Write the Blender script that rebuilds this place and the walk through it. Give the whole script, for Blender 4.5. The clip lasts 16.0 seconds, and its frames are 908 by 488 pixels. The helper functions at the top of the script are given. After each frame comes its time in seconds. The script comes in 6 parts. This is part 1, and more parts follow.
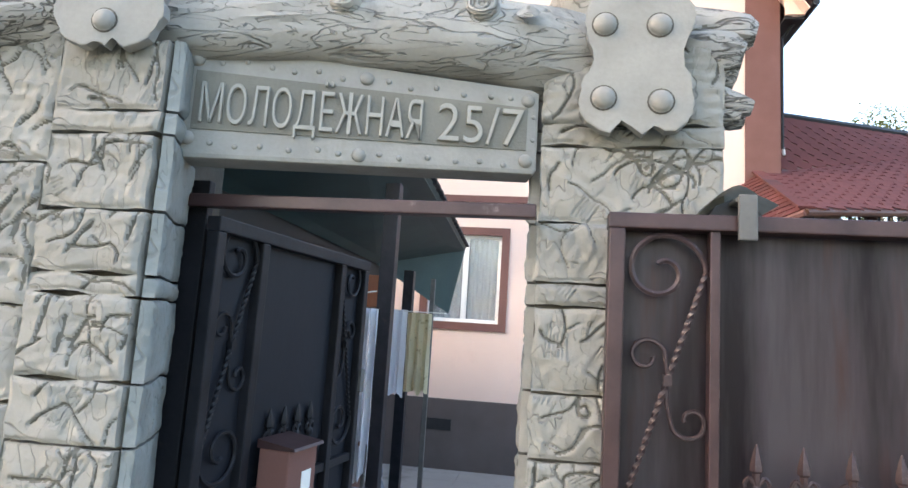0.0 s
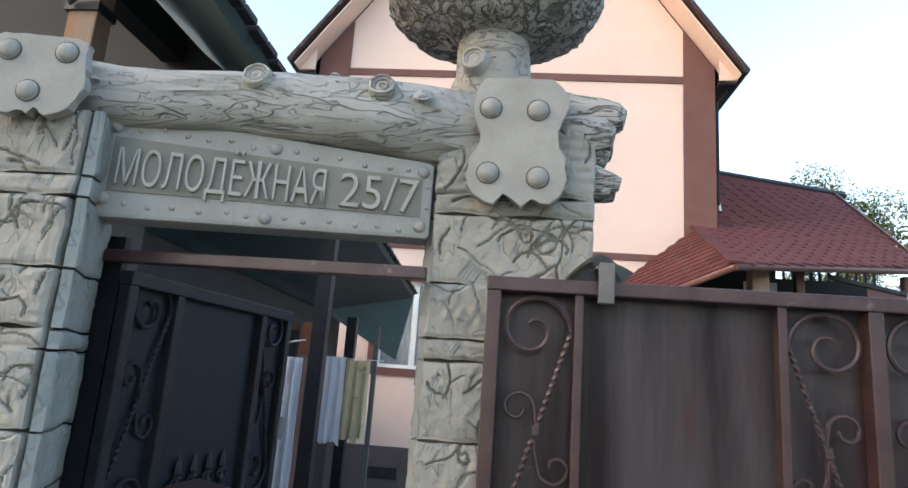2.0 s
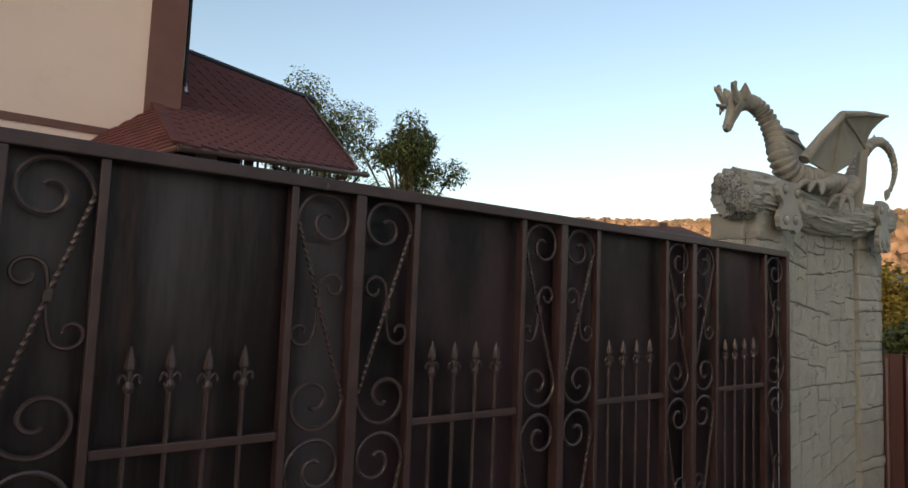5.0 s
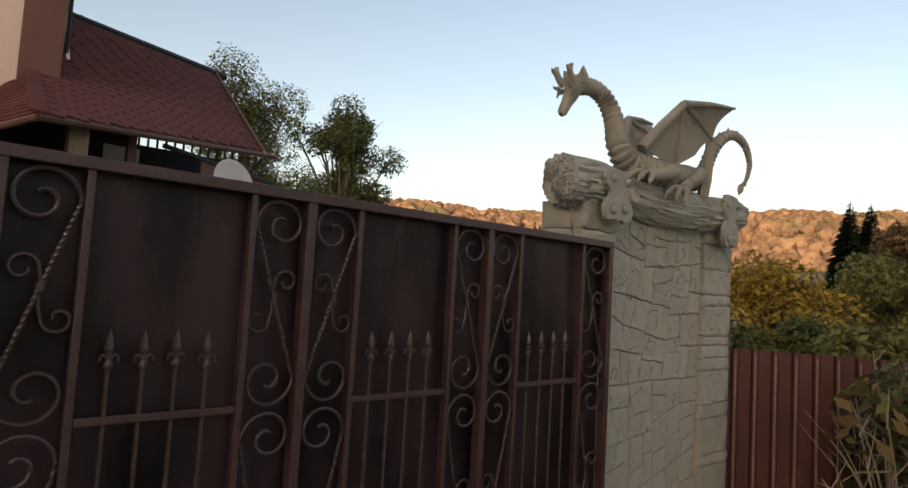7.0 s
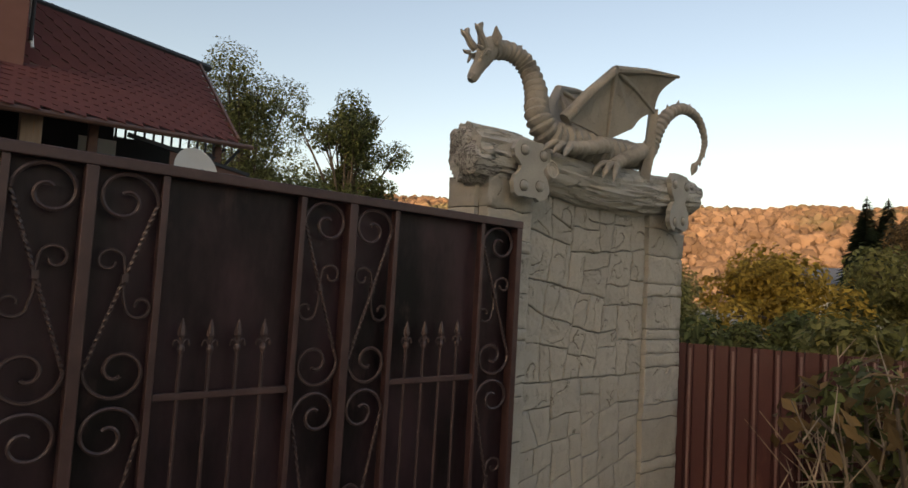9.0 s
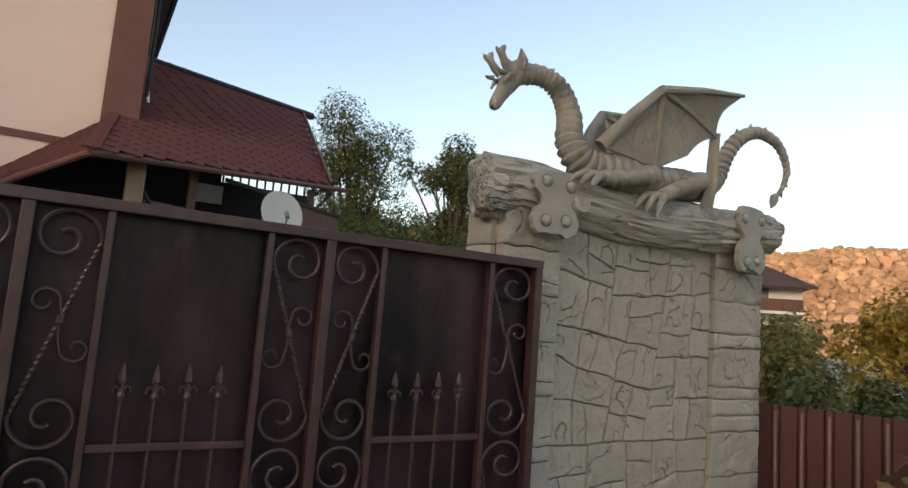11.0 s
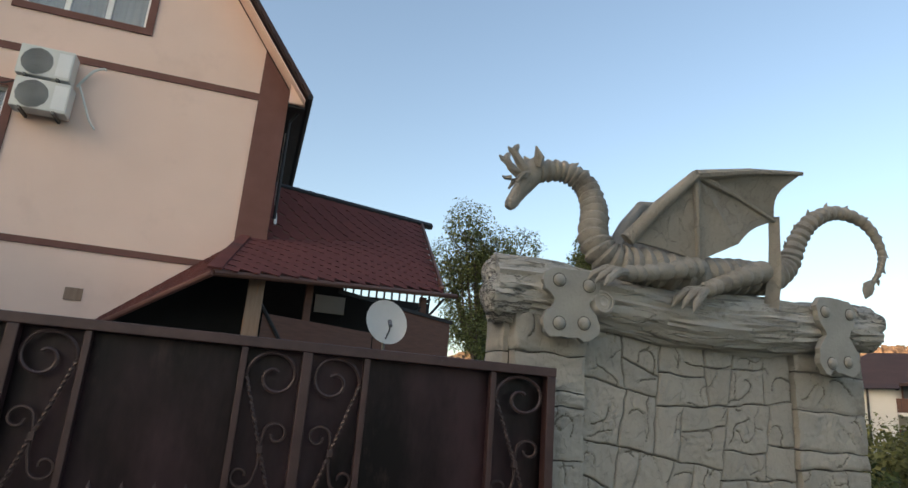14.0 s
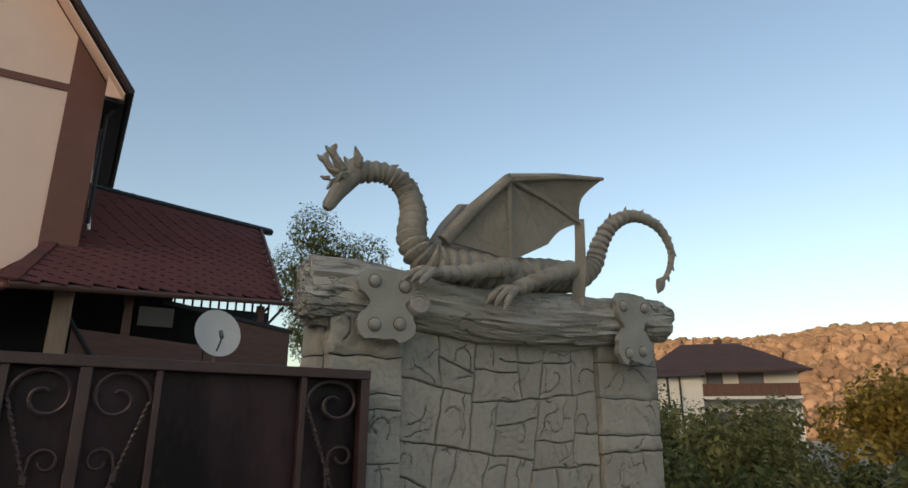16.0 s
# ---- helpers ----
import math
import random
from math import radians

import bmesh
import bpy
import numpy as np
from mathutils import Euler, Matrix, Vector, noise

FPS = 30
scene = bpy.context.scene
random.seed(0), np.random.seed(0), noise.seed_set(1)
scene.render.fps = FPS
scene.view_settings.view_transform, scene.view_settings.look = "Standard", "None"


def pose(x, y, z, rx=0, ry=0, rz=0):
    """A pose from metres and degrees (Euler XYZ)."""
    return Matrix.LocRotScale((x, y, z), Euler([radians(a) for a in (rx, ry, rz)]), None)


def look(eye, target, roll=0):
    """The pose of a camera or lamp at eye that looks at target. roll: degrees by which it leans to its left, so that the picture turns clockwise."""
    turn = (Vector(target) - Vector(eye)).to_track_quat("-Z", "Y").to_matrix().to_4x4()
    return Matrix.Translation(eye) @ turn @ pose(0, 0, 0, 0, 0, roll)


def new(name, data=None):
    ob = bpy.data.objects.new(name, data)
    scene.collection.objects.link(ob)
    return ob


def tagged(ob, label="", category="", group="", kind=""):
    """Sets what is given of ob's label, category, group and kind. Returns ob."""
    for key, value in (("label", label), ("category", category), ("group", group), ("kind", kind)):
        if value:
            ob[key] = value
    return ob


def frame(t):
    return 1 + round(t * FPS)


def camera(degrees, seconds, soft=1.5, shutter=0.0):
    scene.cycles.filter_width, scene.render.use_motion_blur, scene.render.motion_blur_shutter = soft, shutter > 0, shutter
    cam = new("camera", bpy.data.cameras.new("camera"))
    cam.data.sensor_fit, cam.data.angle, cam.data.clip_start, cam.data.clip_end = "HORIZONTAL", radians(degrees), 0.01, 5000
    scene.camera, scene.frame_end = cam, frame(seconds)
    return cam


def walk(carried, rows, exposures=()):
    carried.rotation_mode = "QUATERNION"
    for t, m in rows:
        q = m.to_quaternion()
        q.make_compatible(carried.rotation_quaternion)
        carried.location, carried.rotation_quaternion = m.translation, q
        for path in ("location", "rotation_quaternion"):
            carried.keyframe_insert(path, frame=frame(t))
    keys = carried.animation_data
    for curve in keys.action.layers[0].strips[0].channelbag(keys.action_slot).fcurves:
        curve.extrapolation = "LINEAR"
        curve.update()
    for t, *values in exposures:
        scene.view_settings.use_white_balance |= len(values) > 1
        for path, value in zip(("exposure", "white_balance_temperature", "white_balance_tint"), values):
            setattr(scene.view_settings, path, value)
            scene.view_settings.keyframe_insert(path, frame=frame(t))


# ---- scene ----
cam = camera(71.2, 16.0)
PATH = [
    (0, (0.381, 0.225, 1.621), (0.115, 1.928, 1.858), 3.7),
    (0.5, (0.432, 0.189, 1.635), (0.213, 1.891, 1.926), 3.5),
    (1, (0.512, 0.137, 1.646), (0.224, 1.820, 1.979), 4.7),
    (1.5, (0.568, 0.096, 1.652), (0.289, 1.770, 2.033), 4.8),
    (2, (0.569, 0.090, 1.647), (0.405, 1.783, 2.012), 4.2),
    (2.5, (0.559, 0.088, 1.626), (0.554, 1.802, 1.925), 3.5),
    (3, (0.639, 0.059, 1.614), (0.786, 1.777, 1.848), 3.5),
    (3.5, (0.800, 0.008, 1.604), (1.041, 1.720, 1.799), 4.9),
    (4, (0.970, -0.023, 1.599), (1.462, 1.630, 1.819), 4.2),
    (4.5, (1.177, -0.002, 1.582), (2.008, 1.516, 1.772), 3.6),
    (5, (1.402, -0.027, 1.575), (2.455, 1.349, 1.722), 2.2),
    (5.2, (1.480, -0.042, 1.576), (2.542, 1.331, 1.703), 2.8),
    (7.3, (2.243, -0.322, 1.600), (3.431, 0.942, 1.736), 3.1),
    (7.5, (2.318, -0.318, 1.597), (3.521, 0.928, 1.768), 2.6),
    (8, (2.500, -0.296, 1.584), (3.749, 0.894, 1.811), 1.9),
    (8.5, (2.693, -0.379, 1.577), (3.833, 0.925, 1.738), 3.6),
    (8.7, (2.759, -0.410, 1.576), (3.901, 0.896, 1.699), 3.5),
    (10.8, (3.358, -0.506, 1.624), (4.286, 0.955, 1.797), 3.7),
    (11, (3.401, -0.486, 1.627), (4.276, 1.003, 1.835), 4.4),
    (11.5, (3.519, -0.482, 1.629), (4.296, 1.057, 1.866), 2.9),
    (12, (3.642, -0.530, 1.628), (4.238, 1.093, 1.826), 4.5),
    (12.5, (3.734, -0.533, 1.649), (4.322, 1.079, 1.940), 4.0),
    (13, (3.822, -0.523, 1.662), (4.399, 1.075, 2.038), 3.3),
    (13.5, (3.890, -0.571, 1.686), (4.316, 1.067, 2.089), 3.9),
    (14, (3.975, -0.626, 1.700), (4.460, 0.981, 2.155), 4.5),
    (14.5, (4.031, -0.631, 1.692), (4.638, 0.938, 2.136), 4.1),
    (15, (4.066, -0.633, 1.694), (4.722, 0.908, 2.163), 2.7),
    (15.5, (4.092, -0.659, 1.690), (4.814, 0.843, 2.189), 2.0),
    (16, (4.124, -0.646, 1.694), (4.978, 0.789, 2.183), 0.3),
]
EXPO = [(0.0, 3.0, 6600, 16), (1.5, 2.7, 6600, 16), (2.0, 2.5, 6500, 14), (2.5, 2.35, 6500, 14), (3.5, 2.4, 6650, 15), (4.5, 1.5, 7000, 12), (5.0, 1.1, 7200, 11), (7.5, 1.05, 8300, 18), (8.5, 0.95, 8300, 18), (11.0, 1.42, 7450, 15), (12.5, 1.45, 7150, 12), (14.0, 1.25, 6850, 11), (16.0, 0.88, 7100, 11)]
walk(cam, [(t, look(eye, target, roll)) for t, eye, target, roll in PATH], EXPO)

# ---- light: late afternoon, an added unseen ridge shades the street, the far hill is still in the sun ----
SUN_ELEV, SUN_FROM = 10.0, (-0.93, -0.37)
world = bpy.data.worlds.new("world")
scene.world = world
world.use_nodes = True
wn = world.node_tree
wn.nodes.clear()
sky = wn.nodes.new("ShaderNodeTexSky")
sky.sky_type = "NISHITA"
sky.sun_disc = False
sky.sun_elevation = radians(12)
sky.sun_rotation = math.atan2(SUN_FROM[0], SUN_FROM[1])
sky.air_density, sky.dust_density, sky.ozone_density = 1.0, 2.2, 1.0
back = wn.nodes.new("ShaderNodeBackground")
back.inputs["Strength"].default_value = 0.15
wout = wn.nodes.new("ShaderNodeOutputWorld")
wn.links.new(sky.outputs[0], back.inputs[0])
wn.links.new(back.outputs[0], wout.inputs[0])
sun_data = bpy.data.lights.new("sun", "SUN")
sun_data.energy, sun_data.angle, sun_data.color = 3.5, radians(0.5), (1.0, 0.72, 0.46)
sun = new("sun", sun_data)
h = math.cos(radians(SUN_ELEV))
sun.matrix_world = look((0, 0, 60), (-SUN_FROM[0] * h * 10, -SUN_FROM[1] * h * 10, 60 - 10 * math.sin(radians(SUN_ELEV))))

# ---- materials ----
def mat(name, a, b, scale=6.0, fine=60.0, rough=0.8, metal=0.0, bump=0.3, dist=0.01, stain=None, stain_scale=1.5, stain_at=0.55, island=0.0, per_object=0.0, stretch=(1, 1, 1), spec=0.5, contrast=1.6):
    """Two base colours mixed by coarse and fine noise, stains with a shape of their own, fine relief."""
    m = bpy.data.materials.new(name)
    m.use_nodes = True
    nt = m.node_tree
    bsdf = nt.nodes["Principled BSDF"]
    link, add = nt.links.new, nt.nodes.new
    co = add("ShaderNodeTexCoord")
    mp = add("ShaderNodeMapping")
    mp.inputs["Scale"].default_value = stretch
    link(co.outputs["Object"], mp.inputs[0])
    n1, n2 = add("ShaderNodeTexNoise"), add("ShaderNodeTexNoise")
    n1.inputs["Scale"].default_value, n1.inputs["Detail"].default_value = scale, 5
    n2.inputs["Scale"].default_value, n2.inputs["Detail"].default_value = fine, 4
    link(mp.outputs[0], n1.inputs[0]), link(mp.outputs[0], n2.inputs[0])
    mixf = add("ShaderNodeMath")
    mixf.operation = "MULTIPLY_ADD"
    link(n2.outputs[0], mixf.inputs[0])
    mixf.inputs[1].default_value = 0.5
    off = add("ShaderNodeMath")
    off.operation = "MULTIPLY_ADD"
    link(n1.outputs[0], off.inputs[0])
    off.inputs[1].default_value, off.inputs[2].default_value = contrast, 0.25 - 0.5 * contrast
    link(off.outputs[0], mixf.inputs[2])
    mix = add("ShaderNodeMix")
    mix.data_type = "RGBA"
    mix.clamp_factor = True
    mix.inputs["A"].default_value, mix.inputs["B"].default_value = (*a, 1), (*b, 1)
    link(mixf.outputs[0], mix.inputs["Factor"])
    col = mix.outputs["Result"]
    if stain:
        n3, ramp, mx = add("ShaderNodeTexNoise"), add("ShaderNodeValToRGB"), add("ShaderNodeMix")
        n3.inputs["Scale"].default_value, n3.inputs["Detail"].default_value = stain_scale, 7
        n3.inputs["Roughness"].default_value = 0.65
        link(mp.outputs[0], n3.inputs[0])
        ramp.color_ramp.elements[0].position, ramp.color_ramp.elements[1].position = stain_at, stain_at + 0.14
        link(n3.outputs[0], ramp.inputs[0])
        mx.data_type = "RGBA"
        mx.inputs["B"].default_value = (*stain, 1)
        link(col, mx.inputs["A"]), link(ramp.outputs[0], mx.inputs["Factor"])
        col = mx.outputs["Result"]
    if island or per_object:
        g = add("ShaderNodeNewGeometry") if island else add("ShaderNodeObjectInfo")
        hs, mr = add("ShaderNodeHueSaturation"), add("ShaderNodeMapRange")
        k = island or per_object
        mr.inputs["To Min"].default_value, mr.inputs["To Max"].default_value = 1 - k, 1 + k
        link(g.outputs["Random Per Island" if island else "Random"], mr.inputs[0])
        link(mr.outputs[0], hs.inputs["Value"]), link(col, hs.inputs["Color"])
        col = hs.outputs[0]
    link(col, bsdf.inputs["Base Color"])
    bsdf.inputs["Roughness"].default_value, bsdf.inputs["Metallic"].default_value = rough, metal
    bsdf.inputs["Specular IOR Level"].default_value = spec
    if bump:
        bp = add("ShaderNodeBump")
        bp.inputs["Strength"].default_value, bp.inputs["Distance"].default_value = bump, dist
        link(mixf.outputs[0], bp.inputs["Height"])
        link(bp.outputs[0], bsdf.inputs["Normal"])
    return m


def carved(name, a, b, groove, scale=6.0, stretch=(1, 1, 1), width=0.03, depth=0.008, dark=0.75, per_object=0.06, turn=(0, 0, 0), swell=0.012):
    """Hand-modelled cement: scratched and cut lines coloured for dirt and shade, trowelled swells, grain."""
    m = mat(name, a, b, 5.0, 90.0, 0.9, 0, 0, stain=[0.55 * p + 0.45 * q for p, q in zip(groove, a)], stain_scale=3.5, stain_at=0.6, per_object=per_object, spec=0.25)
    nt = m.node_tree
    link, add = nt.links.new, nt.nodes.new
    bsdf = nt.nodes["Principled BSDF"]
    col = bsdf.inputs["Base Color"].links[0].from_socket
    co, mp, gr = add("ShaderNodeTexCoord"), add("ShaderNodeMapping"), add("ShaderNodeTexNoise")
    mp.inputs["Scale"].default_value, mp.inputs["Rotation"].default_value = stretch, turn
    link(co.outputs["Object"], mp.inputs[0]), link(co.outputs["Object"], gr.inputs[0])
    gr.inputs["Scale"].default_value, gr.inputs["Detail"].default_value = 17.0, 9
    gr.inputs["Roughness"].default_value = 0.62
    lines = []
    for k, sc in enumerate((scale, scale * 2.1)):
        n, d, r = add("ShaderNodeTexNoise"), add("ShaderNodeMath"), add("ShaderNodeMapRange")
        n.inputs["Scale"].default_value, n.inputs["Detail"].default_value, n.inputs["Distortion"].default_value = sc, 2.5, 0.9
        link(mp.outputs[0], n.inputs[0])
        d.operation = "SUBTRACT"
        link(n.outputs[0], d.inputs[0])
        d.inputs[1].default_value = 0.5 + 0.03 * k
        e = add("ShaderNodeMath")
        e.operation = "ABSOLUTE"
        link(d.outputs[0], e.inputs[0])
        r.inputs["From Min"].default_value, r.inputs["From Max"].default_value = 0.002, width * (1 - 0.35 * k)
        link(e.outputs[0], r.inputs[0])
        lines.append(r.outputs[0])
    both = add("ShaderNodeMath")
    both.operation = "MULTIPLY"
    link(lines[0], both.inputs[0]), link(lines[1], both.inputs[1])
    mx, inv = add("ShaderNodeMix"), add("ShaderNodeMath")
    mx.data_type = "RGBA"
    inv.operation = "MULTIPLY_ADD"
    inv.inputs[1].default_value, inv.inputs[2].default_value = -dark, dark
    link(both.outputs[0], inv.inputs[0]), link(inv.outputs[0], mx.inputs["Factor"])
    link(col, mx.inputs["A"])
    mx.inputs["B"].default_value = (*groove, 1)
    link(mx.outputs["Result"], bsdf.inputs["Base Color"])
    b1, b2 = add("ShaderNodeBump"), add("ShaderNodeBump")
    b1.inputs["Strength"].default_value, b1.inputs["Distance"].default_value = 0.6, swell
    b2.inputs["Strength"].default_value, b2.inputs["Distance"].default_value = 0.8, depth
    link(gr.outputs[0], b1.inputs["Height"]), link(both.outputs[0], b2.inputs["Height"])
    link(b1.outputs[0], b2.inputs["Normal"]), link(b2.outputs[0], bsdf.inputs["Normal"])
    return m


CEM_A, CEM_B, CEM_D = (0.31, 0.297, 0.270), (0.44, 0.423, 0.39), (0.06, 0.056, 0.050)
STO_A, STO_B = (0.255, 0.246, 0.218), (0.335, 0.323, 0.288)
M_STONE = carved("cement_stone", STO_A, STO_B, CEM_D, 9.0, (1.0, 1, 0.5), 0.007, 0.003, 0.22, turn=(0, 0.6, 0))
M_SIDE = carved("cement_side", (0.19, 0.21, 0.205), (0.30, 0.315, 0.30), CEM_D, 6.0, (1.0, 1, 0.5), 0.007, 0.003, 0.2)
M_RUBBLE = carved("cement_rubble", (0.262, 0.25, 0.225), (0.355, 0.34, 0.305), CEM_D, 6.0, (1, 1, 0.6), 0.006, 0.002, 0.15, turn=(0, 0.5, 0))
M_LOG = carved("cement_bark", (0.30, 0.29, 0.262), (0.41, 0.396, 0.36), CEM_D, 15.0, (0.10, 1, 1), 0.018, 0.010, 0.30)
M_FIBRE = carved("cement_fibre", CEM_A, CEM_B, CEM_D, 26.0, (0.12, 1, 1), 0.05, 0.008, 0.8)
M_CROWN = carved("cement_crown", CEM_A, CEM_B, CEM_D, 16.0, (1, 1, 0.6), 0.06, 0.012, 0.8)
M_PLATE = mat("cement_plate", (0.225, 0.22, 0.20), (0.335, 0.327, 0.30), 9, 90, 0.75, 0, 0.4, 0.006, stain=(0.24, 0.23, 0.19), stain_scale=5, stain_at=0.6)
M_CEM = mat("cement_smooth", CEM_A, CEM_B, 7, 110, 0.85, 0, 0.35, 0.005, stain=CEM_D, stain_scale=4, stain_at=0.64)
M_JOINT = mat("joint_mortar", (0.07, 0.064, 0.052), (0.11, 0.10, 0.082), 20, 120, 0.95, 0, 0.4, 0.006)
# Darker crack colour: silt together with the groove's shade.
M_SILT_SHADE = mat("silt_and_shade_in_cracks", (0.12, 0.112, 0.092), (0.17, 0.16, 0.135), 20, 120, 0.95, 0, 0.4, 0.004)
M_DRAGON = carved("cement_statue", (0.235, 0.215, 0.186), (0.34, 0.314, 0.273), CEM_D, 13.0, (1, 0.6, 0.6), 0.012, 0.004, 0.15, 0.0)
M_FRAME = mat("gate_frame_paint", (0.036, 0.017, 0.018), (0.068, 0.036, 0.035), 9, 80, 0.42, 0.15, 0.3, 0.003, stain=(0.27, 0.225, 0.21), stain_scale=8, stain_at=0.63, contrast=2.5)
M_SHEET = mat("gate_sheet", (0.010, 0.006, 0.008), (0.078, 0.043, 0.052), 1.7, 24, 0.40, 0.2, 0.15, 0.003, stain=(0.10, 0.055, 0.058), stain_scale=2.6, stain_at=0.60, stretch=(2.0, 1, 0.7), contrast=4.0)
# Greyer than M_SHEET: faded paint with reflected sky put into the colour.
M_FADED_SHEEN = mat("gate_sheet_faded_sheen", (0.025, 0.015, 0.018), (0.120, 0.098, 0.106), 1.2, 24, 0.38, 0.2, 0.15, 0.003, stain=(0.105, 0.050, 0.042), stain_scale=1.8, stain_at=0.55, stretch=(4.0, 1, 0.42), contrast=5.0)
# Pale flecks cover worn spots and highlights, both put into the colour.
M_IRON = mat("wrought_iron", (0.036, 0.022, 0.023), (0.070, 0.045, 0.045), 14, 90, 0.42, 0.2, 0.35, 0.003, stain=(0.17, 0.135, 0.13), stain_scale=38, stain_at=0.61, spec=0.4)
M_DARKIRON = mat("dark_iron", (0.010, 0.011, 0.014), (0.026, 0.027, 0.033), 9, 70, 0.45, 0.2, 0.25, 0.003, stain=(0.06, 0.05, 0.042), stain_scale=8, stain_at=0.66, spec=0.2)
M_DARKSHEET = mat("dark_blue_sheet", (0.010, 0.012, 0.017), (0.022, 0.025, 0.033), 3, 60, 0.5, 0.0, 0.15, 0.003, stretch=(1, 1, 0.4), spec=0.15)
M_GALV = mat("zinc_bracket", (0.10, 0.097, 0.092), (0.16, 0.152, 0.14), 15, 90, 0.6, 0.3, 0.2, 0.002)
M_PINK = mat("pink_render", (0.79, 0.59, 0.495), (0.85, 0.645, 0.545), 1.2, 160, 0.92, 0, 0.25, 0.004, stain=(0.75, 0.555, 0.465), stain_scale=0.7, stain_at=0.56, spec=0.2)
M_BROWN = mat("brown_band", (0.155, 0.075, 0.062), (0.20, 0.10, 0.085), 3, 120, 0.85, 0, 0.2, 0.003, spec=0.25)
M_PLINTH = mat("plinth_render", (0.085, 0.07, 0.066), (0.125, 0.10, 0.095), 2, 120, 0.9, 0, 0.3, 0.004)
M_SHINGLE = mat("red_shingle", (0.090, 0.029, 0.027), (0.150, 0.049, 0.044), 2.5, 130, 0.9, 0, 0.5, 0.004, per_object=0.10, spec=0.2, stain=(0.075, 0.034, 0.034), stain_scale=1.2, stain_at=0.55)
M_SHINGLE_J = mat("red_shingle_rest", (0.088, 0.029, 0.027), (0.147, 0.049, 0.044), 2.5, 130, 0.9, 0, 0.5, 0.004, island=0.10, spec=0.2, stain=(0.075, 0.034, 0.034), stain_scale=1.2, stain_at=0.55)
M_WOOD = mat("brown_wood", (0.075, 0.028, 0.018), (0.13, 0.055, 0.035), 5, 70, 0.6, 0, 0.3, 0.003, stretch=(1, 1, 6))
M_TIMBER = mat("weathered_timber", (0.22, 0.14, 0.095), (0.33, 0.23, 0.165), 6, 60, 0.8, 0, 0.4, 0.004, stain=(0.35, 0.14, 0.05), stain_scale=8, stain_at=0.6, stretch=(3, 3, 0.4))
# Near-black for dark parts, and for interior shade put into the colour.
M_DARK = mat("dark_soffit_and_shade", (0.009, 0.010, 0.012), (0.018, 0.018, 0.021), 4, 50, 0.7, 0, 0.2, 0.004)
M_TEAL = mat("teal_sheet", (0.020, 0.050, 0.052), (0.04, 0.082, 0.082), 2, 40, 0.6, 0, 0.15, 0.004, stain=(0.05, 0.09, 0.09), stain_scale=1.5, stain_at=0.6)
M_WHITE = mat("white_plastic", (0.74, 0.74, 0.72), (0.80, 0.80, 0.78), 5, 60, 0.4, 0, 0.05, 0.002)
M_AC = mat("ac_casing", (0.62, 0.62, 0.58), (0.70, 0.70, 0.66), 4, 60, 0.5, 0, 0.05, 0.002, stain=(0.5, 0.48, 0.42), stain_scale=3, stain_at=0.62)
M_BLACK = mat("black_plastic", (0.012, 0.012, 0.014), (0.025, 0.025, 0.028), 8, 60, 0.5, 0, 0.1, 0.002)
M_CLOTH = mat("white_cloth", (0.76, 0.78, 0.82), (0.82, 0.83, 0.86), 4, 90, 0.95, 0, 0.2, 0.003, stain=(0.66, 0.68, 0.74), stain_scale=9, stain_at=0.64)
M_YELLOW = mat("yellow_cloth", (0.62, 0.54, 0.34), (0.72, 0.66, 0.48), 5, 90, 0.95, 0, 0.3, 0.004, stain=(0.28, 0.22, 0.12), stain_scale=14, stain_at=0.58)
M_CURTAIN = mat("net_curtain", (0.50, 0.51, 0.53), (0.72, 0.73, 0.74), 3, 60, 0.95, 0, 0.3, 0.01, stretch=(12, 1, 0.3))
M_GREYCLOTH = mat("grey_fabric", (0.10, 0.11, 0.125), (0.16, 0.17, 0.19), 10, 120, 0.95, 0, 0.2, 0.002)
M_ORANGE = mat("orange_plastic", (0.20, 0.055, 0.02), (0.27, 0.085, 0.03), 8, 60, 0.5, 0, 0.1, 0.002)
M_BLUE = mat("dark_blue_plastic", (0.02, 0.03, 0.10), (0.035, 0.05, 0.15), 8, 60, 0.5, 0, 0.1, 0.002)
M_PAPER = mat("paper_sticker", (0.70, 0.70, 0.67), (0.78, 0.78, 0.75), 12, 80, 0.8, 0, 0.05, 0.001)
M_FENCE = mat("red_profiled_sheet", (0.055, 0.016, 0.016), (0.085, 0.026, 0.025), 3, 50, 0.4, 0.1, 0.12, 0.003, stain=(0.15, 0.06, 0.045), stain_scale=3, stain_at=0.62, stretch=(1, 1, 0.3))
M_PAVING = mat("yard_concrete", (0.25, 0.24, 0.23), (0.34, 0.33, 0.31), 1.2, 60, 0.9, 0, 0.3, 0.006, stain=(0.17, 0.16, 0.15), stain_scale=0.8, stain_at=0.56)
M_GROUND = mat("ground_earth", (0.15, 0.138, 0.108), (0.215, 0.20, 0.16), 0.15, 12, 0.95, 0, 0.4, 0.03, stain=(0.07, 0.09, 0.035), stain_scale=0.12, stain_at=0.5)
